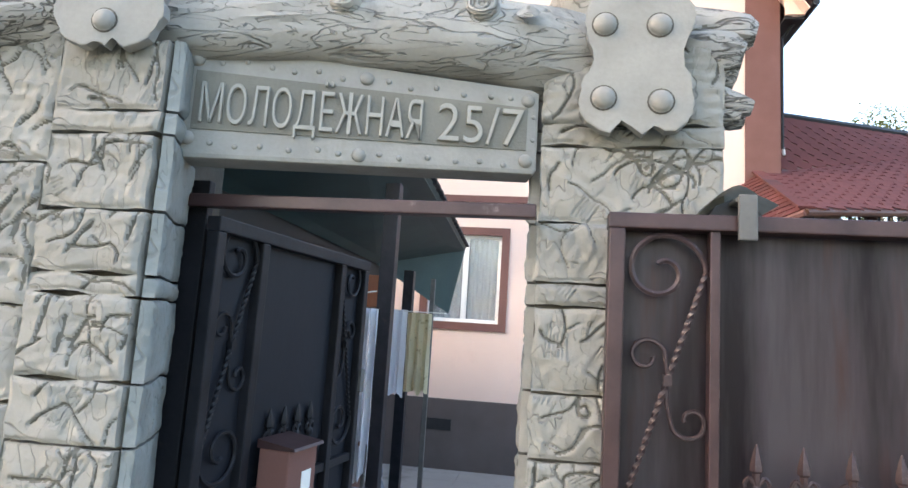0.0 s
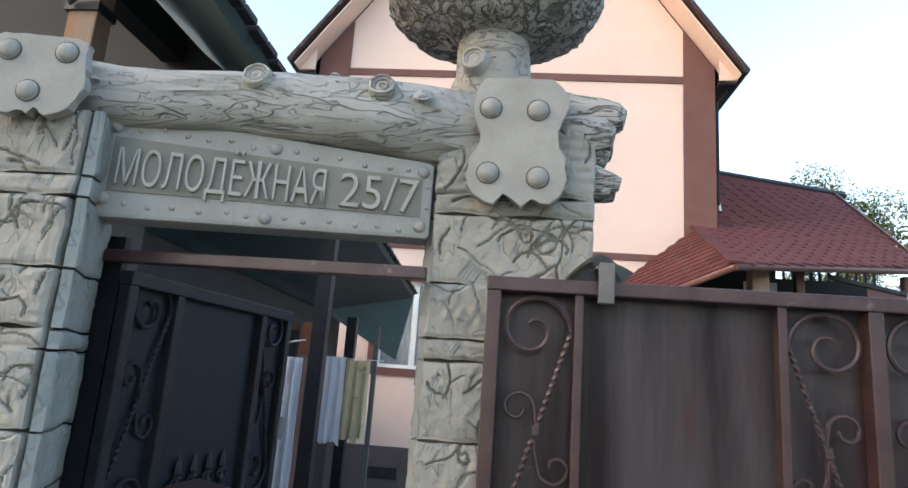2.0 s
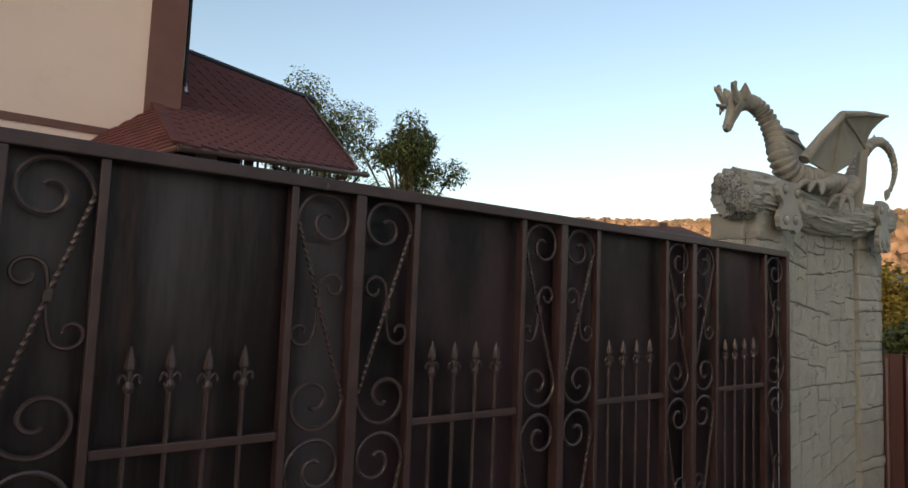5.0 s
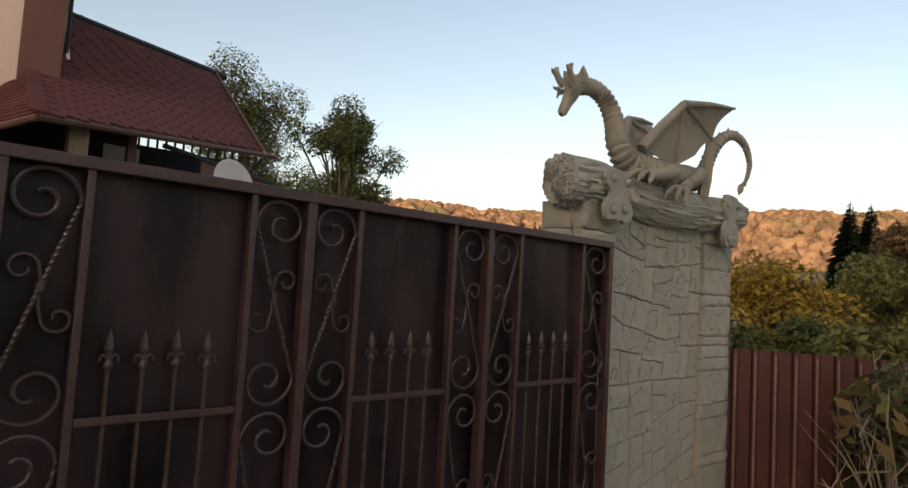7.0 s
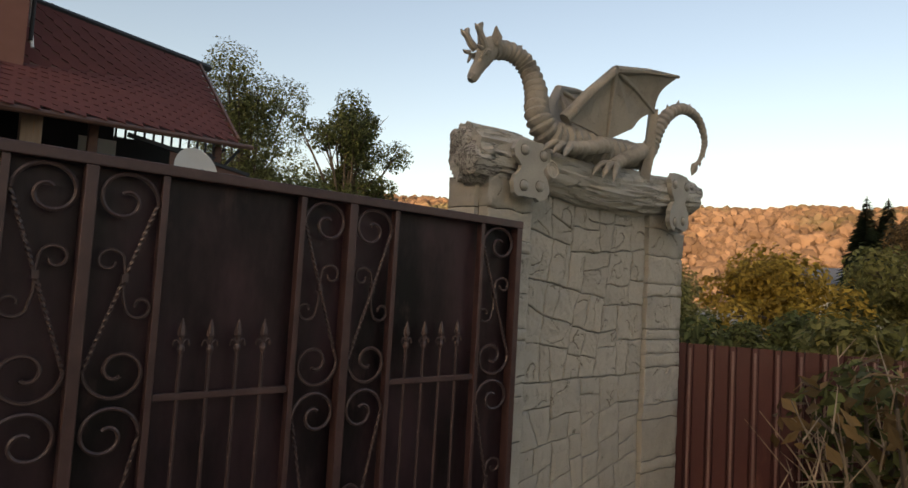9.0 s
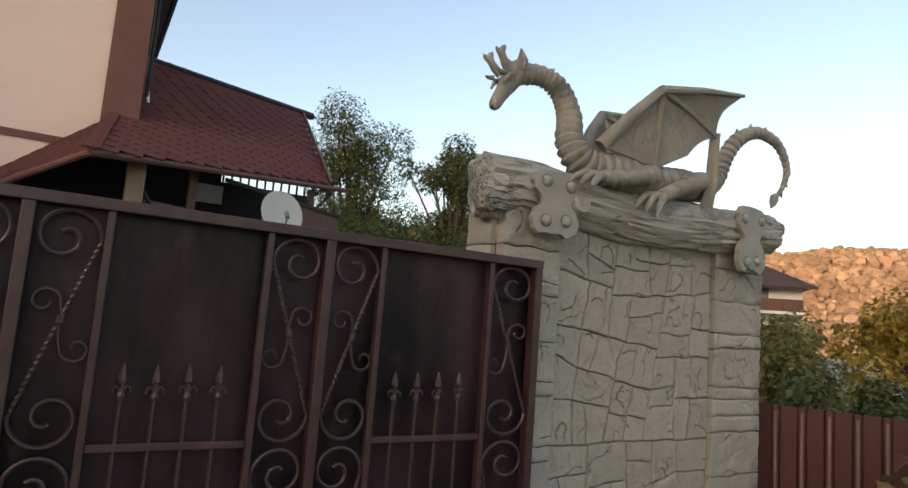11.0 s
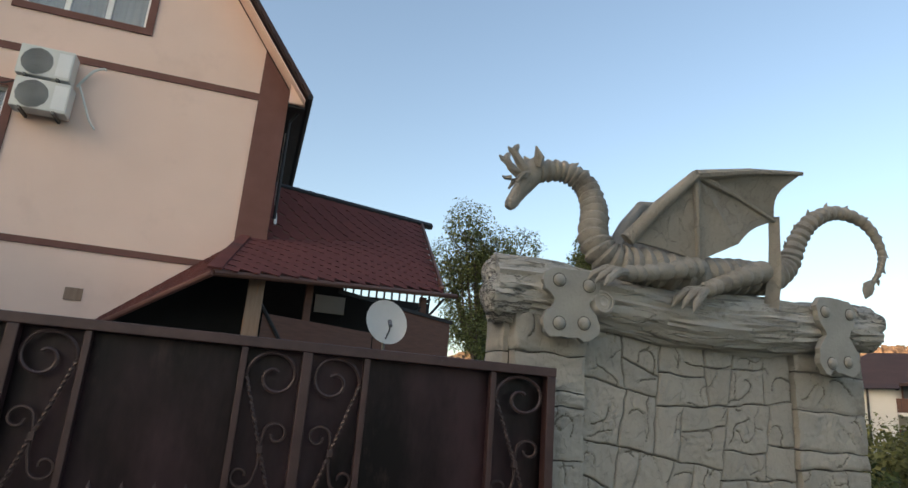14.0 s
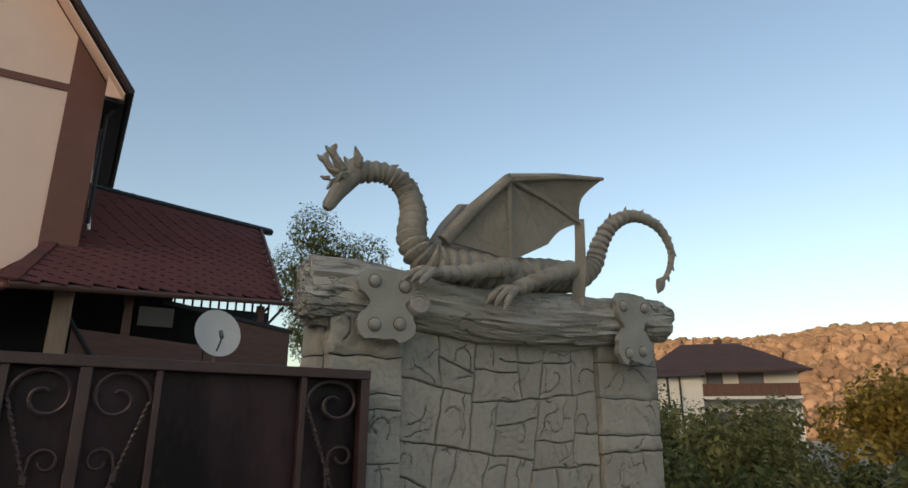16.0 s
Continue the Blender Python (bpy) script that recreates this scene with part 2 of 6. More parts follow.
M_HILL = mat("autumn_hillside", (0.11, 0.072, 0.045), (0.16, 0.10, 0.065), 0.03, 0.4, 0.95, 0, 0.6, 1.0, stain=(0.09, 0.085, 0.03), stain_scale=0.02, stain_at=0.52)
M_WOODS = mat("autumn_crowns", (0.125, 0.084, 0.060), (0.175, 0.118, 0.082), 0.05, 0.8, 0.95, 0, 0.5, 0.6, stain=(0.085, 0.08, 0.05), stain_scale=0.02, stain_at=0.52, island=0.32, spec=0.1)
M_BARK = mat("tree_bark", (0.07, 0.055, 0.04), (0.13, 0.105, 0.08), 8, 60, 0.95, 0, 0.6, 0.01, stretch=(1, 1, 0.3))
# Pale colour imitates light caught along the fence ribs.
M_RIB_LIT = mat("fence_rib_highlight", (0.17, 0.10, 0.09), (0.24, 0.15, 0.135), 6, 60, 0.5, 0, 0.1, 0.002)
M_TWIG = mat("dry_twig", (0.22, 0.17, 0.12), (0.33, 0.26, 0.19), 8, 60, 0.9, 0, 0.4, 0.004)


def leafmat(name, a, b, isl):
    m = mat(name, a, b, 0.8, 9.0, 0.6, 0, 0, island=isl, spec=0.2)
    nt = m.node_tree
    bsdf, out = nt.nodes["Principled BSDF"], nt.nodes["Material Output"]
    tr, mx = nt.nodes.new("ShaderNodeBsdfTranslucent"), nt.nodes.new("ShaderNodeMixShader")
    nt.links.new(bsdf.inputs["Base Color"].links[0].from_socket, tr.inputs[0])
    mx.inputs[0].default_value = 0.38
    nt.links.new(bsdf.outputs[0], mx.inputs[1])
    nt.links.new(tr.outputs[0], mx.inputs[2])
    nt.links.new(mx.outputs[0], out.inputs[0])
    return m


M_LEAF = leafmat("leaf_green", (0.062, 0.080, 0.028), (0.13, 0.14, 0.048), 0.55)
M_LEAF2 = leafmat("leaf_olive", (0.12, 0.125, 0.042), (0.22, 0.20, 0.07), 0.45)
M_LEAF3 = leafmat("leaf_fading_green", (0.088, 0.105, 0.040), (0.175, 0.175, 0.062), 0.5)
M_LEAFY = leafmat("leaf_yellow", (0.25, 0.175, 0.03), (0.38, 0.26, 0.052), 0.45)
M_LEAFR = leafmat("leaf_withered", (0.13, 0.085, 0.035), (0.20, 0.13, 0.06), 0.5)
M_FIR = leafmat("fir_needles", (0.016, 0.030, 0.018), (0.035, 0.052, 0.030), 0.4)
M_NBWALL = mat("cream_render", (0.60, 0.58, 0.54), (0.68, 0.655, 0.61), 0.6, 40, 0.9, 0, 0.2, 0.004)
M_NBROOF = mat("far_brown_roof", (0.048, 0.028, 0.026), (0.078, 0.043, 0.039), 0.8, 14, 0.85, 0, 0.4, 0.02, stretch=(1, 1, 4))
M_LETTER = mat("letter_cement", (0.29, 0.282, 0.25), (0.385, 0.372, 0.33), 20, 140, 0.8, 0, 0.25, 0.003)


def glass(name, tint, rough=0.02):
    m = bpy.data.materials.new(name)
    m.use_nodes = True
    b = m.node_tree.nodes["Principled BSDF"]
    b.inputs["Base Color"].default_value = (*tint, 1)
    b.inputs["Roughness"].default_value = rough
    b.inputs["Transmission Weight"].default_value = 0.75
    b.inputs["IOR"].default_value = 1.45
    b.inputs["Specular IOR Level"].default_value = 0.9
    return m


M_GLASS = glass("window_glass", (0.75, 0.8, 0.82))


# ---- building helpers ----
def finish(bm, name, material, smooth=False):
    me = bpy.data.meshes.new(name)
    bmesh.ops.recalc_face_normals(bm, faces=bm.faces)
    bm.to_mesh(me)
    bm.free()
    if smooth:
        me.polygons.foreach_set("use_smooth", [True] * len(me.polygons))
        me.set_sharp_from_angle(angle=radians(38))
    me.materials.append(material)
    return me


def part(name, bm, material, parent, label="", smooth=False, at=None):
    """One mesh under a thing or a part; the bmesh is in the coordinates of the thing's own base."""
    ob = new(name, bm if isinstance(bm, bpy.types.Mesh) else finish(bm, name, material, smooth))
    ob.parent = parent
    if at is not None:
        ob.matrix_basis = at
    return tagged(ob, label)


def thing(name, label, category, at=(0, 0, 0), group="", kind="", turn=0.0):
    ob = new(name)
    ob.empty_display_size = 0.1
    ob.matrix_basis = pose(*at, 0, 0, turn)
    return tagged(ob, label, category, group, kind)


def solid(name, bm, material, label="", category="", group="", kind="structure", smooth=False):
    return tagged(new(name, finish(bm, name, material, smooth)), label, category, group, kind)


def box(bm, x0, x1, y0, y1, z0, z1, bevel=0.0):
    r = bmesh.ops.create_cube(bm, size=1.0, matrix=Matrix.Translation(((x0 + x1) / 2, (y0 + y1) / 2, (z0 + z1) / 2)) @ Matrix.Diagonal((abs(x1 - x0), abs(y1 - y0), abs(z1 - z0), 1)))
    if bevel:
        es = {e for v in r["verts"] for e in v.link_edges}
        bmesh.ops.bevel(bm, geom=list(es), offset=bevel, segments=2, affect="EDGES", profile=0.6)
    return bm


def B(*a, **k):
    return box(bmesh.new(), *a, **k)


def smoothline(pts, n=6):
    """A Catmull-Rom line through a few control points (tuples of any length)."""
    p = [np.array(q, float) for q in pts]
    p = [2 * p[0] - p[1]] + p + [2 * p[-1] - p[-2]]
    out = []
    for i in range(1, len(p) - 2):
        for k in range(n):
            s = k / n
            out.append(0.5 * (2 * p[i] + (p[i + 1] - p[i - 1]) * s + (2 * p[i - 1] - 5 * p[i] + 4 * p[i + 1] - p[i + 2]) * s * s + (3 * p[i] - p[i - 1] - 3 * p[i + 1] + p[i + 2]) * s ** 3))
    out.append(p[-2])
    return out


def tube(bm, pts, radii, seg=8, squash=1.0, wob=0.0, wfreq=9.0, caps=True, flat=None):
    """A tube along points, with a radius for each, closed at both ends. wob: uneven surface."""
    pts = [Vector(p[:3]) for p in pts]
    if not hasattr(radii, "__len__"):
        radii = [radii] * len(pts)
    rings, up = [], None
    for i, p in enumerate(pts):
        d = (pts[min(i + 1, len(pts) - 1)] - pts[max(i - 1, 0)]).normalized()
        if up is None:
            up = Vector((0, 0, 1)) if abs(d.z) < 0.9 else Vector((0, 1, 0))
        side = d.cross(up).normalized()
        up = side.cross(d).normalized()
        ring = []
        for k in range(seg):
            a = 2 * math.pi * k / seg
            v = side * math.cos(a) * squash + up * math.sin(a)
            r = radii[i]
            if wob:
                q = (p + v * r) * wfreq
                r *= 1 + wob * noise.noise(q) + wob * 0.5 * noise.noise(q * 2.7)
            ring.append(bm.verts.new(p + v * r))
        rings.append(ring)
    for a, b in zip(rings, rings[1:]):
        for k in range(seg):
            bm.faces.new((a[k], a[(k + 1) % seg], b[(k + 1) % seg], b[k]))
    if caps:
        bm.faces.new(rings[0][::-1]), bm.faces.new(rings[-1])
    return bm


def slab(bm, poly, depth, axis="y", bevel=0.0):
    """A polygon of (u, v) in the plane across axis, thickened by depth from 0; x-z for axis y."""
    f = {"y": lambda u, v, d: (u, d, v), "z": lambda u, v, d: (u, v, d), "x": lambda u, v, d: (d, u, v)}[axis]
    a = [bm.verts.new(f(u, v, 0)) for u, v in poly]
    b = [bm.verts.new(f(u, v, depth)) for u, v in poly]
    fs = [bm.faces.new(a), bm.faces.new(b[::-1])]
    for i in range(len(poly)):
        j = (i + 1) % len(poly)
        fs.append(bm.faces.new((a[i], b[i], b[j], a[j])))
    if bevel:
        bmesh.ops.bevel(bm, geom=[e for e in fs[0].edges], offset=bevel, segments=2, affect="EDGES", profile=0.6)
    return bm


def dome(bm, at, r, flat=0.6, normal=(0, -1, 0), seg=12):
    """A rivet head: half a flattened ball on a surface."""
    m = Matrix.Translation(at) @ Vector(normal).to_track_quat("Z", "Y").to_matrix().to_4x4()
    prev = None
    for i in range(4):
        a = i * math.pi / 8
        ring = [bm.verts.new(m @ Vector((r * math.cos(a) * math.cos(2 * math.pi * k / seg), r * math.cos(a) * math.sin(2 * math.pi * k / seg), r * flat * math.sin(a)))) for k in range(seg)]
        if prev:
            for k in range(seg):
                bm.faces.new((prev[k], prev[(k + 1) % seg], ring[(k + 1) % seg], ring[k]))
        prev = ring
    top = bm.verts.new(m @ Vector((0, 0, r * flat)))
    for k in range(seg):
        bm.faces.new((prev[k], prev[(k + 1) % seg], top))
    return bm


def quad_slab(bm, a, b, c, d, t):
    """A slab of thickness t under the four corners."""
    a, b, c, d = (Vector(v) for v in (a, b, c, d))
    n = (b - a).cross(d - a).normalized() * t
    vs = [bm.verts.new(v) for v in (a, b, c, d)] + [bm.verts.new(v - n) for v in (a, b, c, d)]
    for q in ((0, 1, 2, 3), (7, 6, 5, 4), (0, 4, 5, 1), (1, 5, 6, 2), (2, 6, 7, 3), (3, 7, 4, 0)):
        bm.faces.new([vs[i] for i in q])
    return bm


def ripple(x, z, seed, freq, n=7):
    """Smooth uneven swells over arrays of places: a few crossed waves."""
    r = random.Random(seed)
    out = np.zeros_like(x)
    for _ in range(n):
        a, f = r.uniform(0, 6.28), freq * r.uniform(0.5, 1.6)
        out += np.sin((x * math.cos(a) + z * math.sin(a)) * f * 6.28 + r.uniform(0, 6.28))
    return out / n ** 0.5 / 1.4


def cracks(w, h, rng, density, lean=70.0):
    """Wandering cut lines over a stone: short segments (x0, z0, x1, z1, half width, depth)."""
    out = []
    for _ in range(max(1, int(density * w * h + rng.random()))):
        x, z = rng.uniform(0, w), rng.uniform(0, h)
        if rng.random() < 0.16:
            a = radians(rng.gauss(65, 18))
            n, gap, ln = rng.randint(4, 7), rng.uniform(0.009, 0.013), rng.uniform(0.03, 0.09)
            for k in range(n):
                px, pz, q = x + k * gap * math.sin(a), z - k * gap * math.cos(a) * 0.6, ln * rng.uniform(0.6, 1.1)
                out.append((px, pz, px + q * math.cos(a), pz + q * math.sin(a), 0.0026, 0.004))
            continue
        a = radians(rng.gauss(lean, 38))
        width, deep = rng.uniform(0.0026, 0.0044), rng.uniform(0.006, 0.010)
        turn = 0.0
        for k in range(rng.randint(5, 15)):
            turn = 0.6 * turn + rng.gauss(0, 0.30)
            a += turn
            st = rng.uniform(0.012, 0.022)
            nx, nz = x + st * math.cos(a), z + st * math.sin(a)
            out.append((x, z, nx, nz, width, deep))
            if rng.random() < 0.10:
                b = a + rng.choice((-0.9, 0.9))
                out.append((nx, nz, nx + 0.035 * math.cos(b), nz + 0.035 * math.sin(b), width * 0.8, deep * 0.7))
            x, z = nx, nz
    return out


def stone(corners, depth, rng, cell=0.006, gap=0.008, swell=0.005, density=110.0, bend=0.004, place=(0, 0), lean=70.0, soft=0.012):
    """A hand-carved cement stone between four corners (x, z): worn edges, wandering cracks, its face towards -y.
    place shifts the waves that bend the joints, so that neighbours share them."""
    p00, p10, p11, p01 = (np.array(c, float) for c in corners)
    w, h = (np.linalg.norm(p10 - p00) + np.linalg.norm(p11 - p01)) / 2, (np.linalg.norm(p01 - p00) + np.linalg.norm(p11 - p10)) / 2
    nx, nz = max(4, int(w / cell)), max(4, int(h / cell))
    u, v = np.meshgrid(np.linspace(gap / 2 / w, 1 - gap / 2 / w, nx + 1), np.linspace(gap / 2 / h, 1 - gap / 2 / h, nz + 1), indexing="ij")
    P = (1 - u)[..., None] * ((1 - v)[..., None] * p00 + v[..., None] * p01) + u[..., None] * ((1 - v)[..., None] * p10 + v[..., None] * p11)
    X, Z = P[..., 0], P[..., 1]
    gx, gz = X + place[0], Z + place[1]
    X, Z = X + bend * ripple(gx, gz, 5, 5.0) + bend * 0.35 * ripple(gx, gz, 6, 17.0), Z + bend * ripple(gx, gz, 7, 5.0) + bend * 0.35 * ripple(gx, gz, 8, 17.0)
    e = np.minimum(np.minimum(u, 1 - u) * w, np.minimum(v, 1 - v) * h) - 0.0
    e = e - e.min()
    seed = rng.randint(0, 10 ** 6)
    H = swell * ripple(gx, gz, seed, 6.0) + swell * 0.45 * ripple(gx, gz, seed + 1, 22.0) + rng.uniform(-0.003, 0.003) + (u - 0.5) * rng.uniform(-0.006, 0.006)
    cut, lip = np.zeros_like(H), np.zeros_like(H)
    su, sv = u * w, v * h
    for x0, z0, x1, z1, half, deep in cracks(w, h, rng, density, lean):
        dx, dz = x1 - x0, z1 - z0
        L2 = dx * dx + dz * dz + 1e-12
        t = np.clip(((su - x0) * dx + (sv - z0) * dz) / L2, 0, 1)
        ox, oz = su - x0 - t * dx, sv - z0 - t * dz
        d = np.hypot(ox, oz)
        cut = np.maximum(cut, deep * np.clip(1 - (d / (half * 1.5)) ** 2, 0, 1))
        lip = np.maximum(lip, 0.0045 * np.exp(-d / 0.016) * ((dx * oz - dz * ox) > 0))
    H = H + lip - cut
    H -= 0.014 * np.clip(1 - e / soft, 0, 1) ** 2
    inner = np.clip(e / 0.006, 0, 1)
    Y = -(depth + H * (0.35 + 0.65 * inner))
    verts = np.stack([X, Y, Z], -1).reshape(-1, 3)
    idx = np.arange((nx + 1) * (nz + 1)).reshape(nx + 1, nz + 1)
    quads = np.stack([idx[:-1, :-1], idx[1:, :-1], idx[1:, 1:], idx[:-1, 1:]], -1).reshape(-1, 4)
    rim = np.concatenate([idx[:, 0], idx[-1, 1:], idx[-2::-1, -1], idx[0, -2:0:-1]])
    low = verts[rim].copy()
    low[:, 1] = 0.0
    n0, nr = len(verts), len(rim)
    k = np.arange(nr)
    sides = np.stack([rim, n0 + k, n0 + (k + 1) % nr, rim[(k + 1) % nr]], -1)
    me = bpy.data.meshes.new("stone")
    me.from_pydata(np.concatenate([verts, low]).tolist(), [], np.concatenate([quads, sides]).tolist())
    me.polygons.foreach_set("use_smooth", [True] * len(me.polygons))
    me.set_sharp_from_angle(angle=radians(55))
    # Crack bottoms get a darker material: silt plus groove shade in colour.
    dark_cut = (cut[:-1, :-1] + cut[1:, :-1] + cut[1:, 1:] + cut[:-1, 1:]).reshape(-1) / 4 > 0.0048
    me.polygons.foreach_set("material_index", np.concatenate([dark_cut, np.zeros(nr, bool)]).astype(np.int32))
    return me


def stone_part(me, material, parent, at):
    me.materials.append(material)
    me.materials.append(M_SILT_SHADE)
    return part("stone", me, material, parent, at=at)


def flags(q, rng, big):
    """Crazy paving: a four-cornered field split by slanting cuts into uneven four-cornered stones."""
    p = [Vector(c) for c in q]
    w, h = ((p[1] - p[0]).length + (p[2] - p[3]).length) / 2, ((p[3] - p[0]).length + (p[2] - p[1]).length) / 2
    if max(w, h) < big and (w * h < big * big * 0.55 or rng.random() < 0.3):
        return [q]
    m = rng.uniform(0.36, 0.64)
    if w > h * rng.uniform(0.8, 1.3):
        tilt = rng.gauss(0, 0.065) * min(1.0, h / max(w, 0.01))
        a, b = p[0].lerp(p[1], min(max(m + tilt, 0.25), 0.75)), p[3].lerp(p[2], min(max(m - tilt, 0.25), 0.75))
        return flags([p[0], a, b, p[3]], rng, big) + flags([a, p[1], p[2], b], rng, big)
    tilt = rng.gauss(0, 0.065) * min(1.0, w / max(h, 0.01))
    a, b = p[0].lerp(p[3], min(max(m + tilt, 0.25), 0.75)), p[1].lerp(p[2], min(max(m - tilt, 0.25), 0.75))
    return flags([p[0], p[1], b, a], rng, big) + flags([a, b, p[2], p[3]], rng, big)


def spiral(cx, cz, r0, r1, a0, a1, n=26):
    """Points of a scroll in x-z, from radius r0 at angle a0 to r1 at a1 (degrees)."""
    out = []
    for i in range(n + 1):
        s = i / n
        a, r = radians(a0 + (a1 - a0) * s), r0 + (r1 - r0) * s
        out.append((cx + r * math.cos(a), 0, cz + r * math.sin(a)))
    return out


def leaves(bm, blobs, count, size, rng, flat=0.35):
    """Leaf blades scattered in and on uneven clumps (centre, radius)."""
    total = sum(r ** 2 for _, r in blobs)
    for c, r in blobs:
        c = Vector(c)
        for _ in range(max(6, int(count * r * r / total))):
            d = Vector((rng.gauss(0, 1), rng.gauss(0, 1), rng.gauss(0, 1))).normalized()
            p = c + d * r * (0.55 + 0.5 * rng.random() ** 0.6) * (1 + 0.35 * noise.noise(d * 2.2 + c))
            n = (d + Vector((rng.uniform(-1, 1), rng.uniform(-1, 1), rng.uniform(-0.3, 1.2)))).normalized()
            u = n.orthogonal().normalized()
            u.rotate(Matrix.Rotation(rng.uniform(0, 6.28), 3, n))
            v = n.cross(u)
            s = size * rng.uniform(0.6, 1.4)
            bm.faces.new([bm.verts.new(p + u * s), bm.verts.new(p + v * s * 0.5 + n * s * 0.12), bm.verts.new(p - u * s), bm.verts.new(p - v * s * 0.5 + n * s * 0.12)])
    return bm


# ---- ground, hills ----
def land(x, y):
    """Height of the ground: level along the street, falling gently through the yard towards the house."""
    s = min(max((y - 2.6) / 6.0, 0.0), 1.0)
    return -0.6 * s * s * (3 - 2 * s)


bm = bmesh.new()
xs = [-2500, -900, -300, -120, -60, -30, -15, -8, -4, -2, 0, 2, 4, 6, 8, 12, 18, 30, 60, 120, 300, 900, 2500]
ys = [-2500, -900, -300, -120, -60, -30, -12, -6, -3, 0, 1.5, 2.6, 3.4, 4.4, 5.4, 6.4, 7.4, 8.6, 12, 20, 40, 80, 160, 300, 900, 2500]
grid = [[bm.verts.new((x, y, land(x, y))) for y in ys] for x in xs]
for i in range(len(xs) - 1):
    for j in range(len(ys) - 1):
        bm.faces.new((grid[i][j], grid[i + 1][j], grid[i + 1][j + 1], grid[i][j + 1]))
solid("ground", bm, M_GROUND, "bare trodden earth with thin grass", "ground")

bm = bmesh.new()
for j in range(12):
    y0, y1 = 2.0 + j * 0.72, 2.0 + (j + 1) * 0.72
    for x0, x1 in ((-2.6, -0.9), (-0.895, 0.6), (0.605, 2.2), (2.205, 4.0)):
        a = [(x0, y0, land(0, y0) + 0.03), (x1, y0, land(0, y0) + 0.03), (x1, y1 - 0.006, land(0, y1) + 0.03), (x0, y1 - 0.006, land(0, y1) + 0.03)]
        quad_slab(bm, *a, 0.06)
solid("pavement", bm, M_PAVING, "grey concrete slabs of the yard", "paving")


def ridge(name, label, material, centre, az0, az1, dist, height, back, lumps, steps=90, rows=14):
    """A long hill round a centre, between two bearings (degrees from +y), rising from dist to dist + back."""
    bm = bmesh.new()
    vs = []
    for i in range(steps + 1):
        az = radians(az0 + (az1 - az0) * i / steps)
        fade = min(1.0, 6.0 * i / steps + 0.15, 6.0 * (1 - i / steps) + 0.15)
        col = []
        for k in range(rows + 1):
            s = k / rows
            d = dist + back * s
            hgt = height * math.sin(min(s * 1.25, 1.0) * math.pi / 2) ** 1.3 * fade
            x, y = centre[0] + d * math.sin(az), centre[1] + d * math.cos(az)
            hgt *= 1 + 0.10 * noise.noise(Vector((x, y, 0)) * 0.008) + 0.05 * noise.noise(Vector((x, y, 3)) * 0.03)
            hgt += lumps * noise.noise(Vector((x, y, 7)) * 0.12) * s
            col.append(bm.verts.new((x, y, hgt - 1.5)))
        vs.append(col)
    for i in range(steps):
        for k in range(rows):
            bm.faces.new((vs[i][k], vs[i + 1][k], vs[i + 1][k + 1], vs[i][k + 1]))
    return solid(name, bm, material, label, "hill", smooth=True)


ridge("backdrop_hill", "wooded hill with autumn trees in low sun", M_HILL, (0, 0), 8, 125, 190, 50, 260, 2.0)
# Out of view, added to block the sun over street and near gardens.
ridge("sun_blocking_ridge", "unseen ridge added to shade the street", M_HILL, (0, 0), 216, 284, 105, 60, 130, 1.5)

rng = random.Random(11)
ico = bmesh.new()
bmesh.ops.create_icosphere(ico, subdivisions=2, radius=1.0)
ico_v = [v.co.copy() for v in ico.verts]
ico_f = [[v.index for v in f.verts] for f in ico.faces]
ico.free()
bm = bmesh.new()
for _ in range(7500):
    az = radians(rng.uniform(10, 118))
    s = rng.random() ** 0.8
    d = 190 + 205 * s
    x, y = d * math.sin(az), d * math.cos(az)
    az_n = (math.degrees(az) - 8) / 117
    fade = min(1.0, 6 * az_n + 0.15, 6 * (1 - az_n) + 0.15)
    sh = (d - 190) / 260
    z = 50 * math.sin(min(sh * 1.25, 1) * math.pi / 2) ** 1.3 * fade * (1 + 0.10 * noise.noise(Vector((x, y, 0)) * 0.008) + 0.05 * noise.noise(Vector((x, y, 3)) * 0.03)) - 1.5
    r = rng.uniform(1.2, 2.9)
    m = Matrix.Translation((x, y, z + r * 0.5)) @ Euler((rng.uniform(0, 6), rng.uniform(0, 6), 0)).to_matrix().to_4x4() @ Matrix.Diagonal((r, r * rng.uniform(0.8, 1.2), r * rng.uniform(0.8, 1.3), 1))
    crown = [bm.verts.new(m @ (v * rng.uniform(0.72, 1.2))) for v in ico_v]
    for q in ico_f:
        bm.faces.new([crown[i] for i in q])
solid("far_woods", bm, M_WOODS, "rust-coloured autumn trees covering the far hillside", "woods", kind="stuff", smooth=True)


# ---- the house ----
HY = 10.79
house = thing("house", "pink rendered house with brown bands and a steep gable", "house", (0.35, HY, -0.6))


def hp(name, bm, material, parent=None, label="", smooth=False):
    """A part of the house, in world coordinates."""
    bm.transform(Matrix.Translation((-0.35, -HY, 0.6)))
    return part(name, bm, material, parent or house, label, smooth)


X0, X1, ZE = -3.2, 3.92, 7.25
SL = 1.39
APEX = (0.345, 7.07 + 3.94 * SL)


def roof_z(x):
    return APEX[1] - abs(x - APEX[0]) * SL


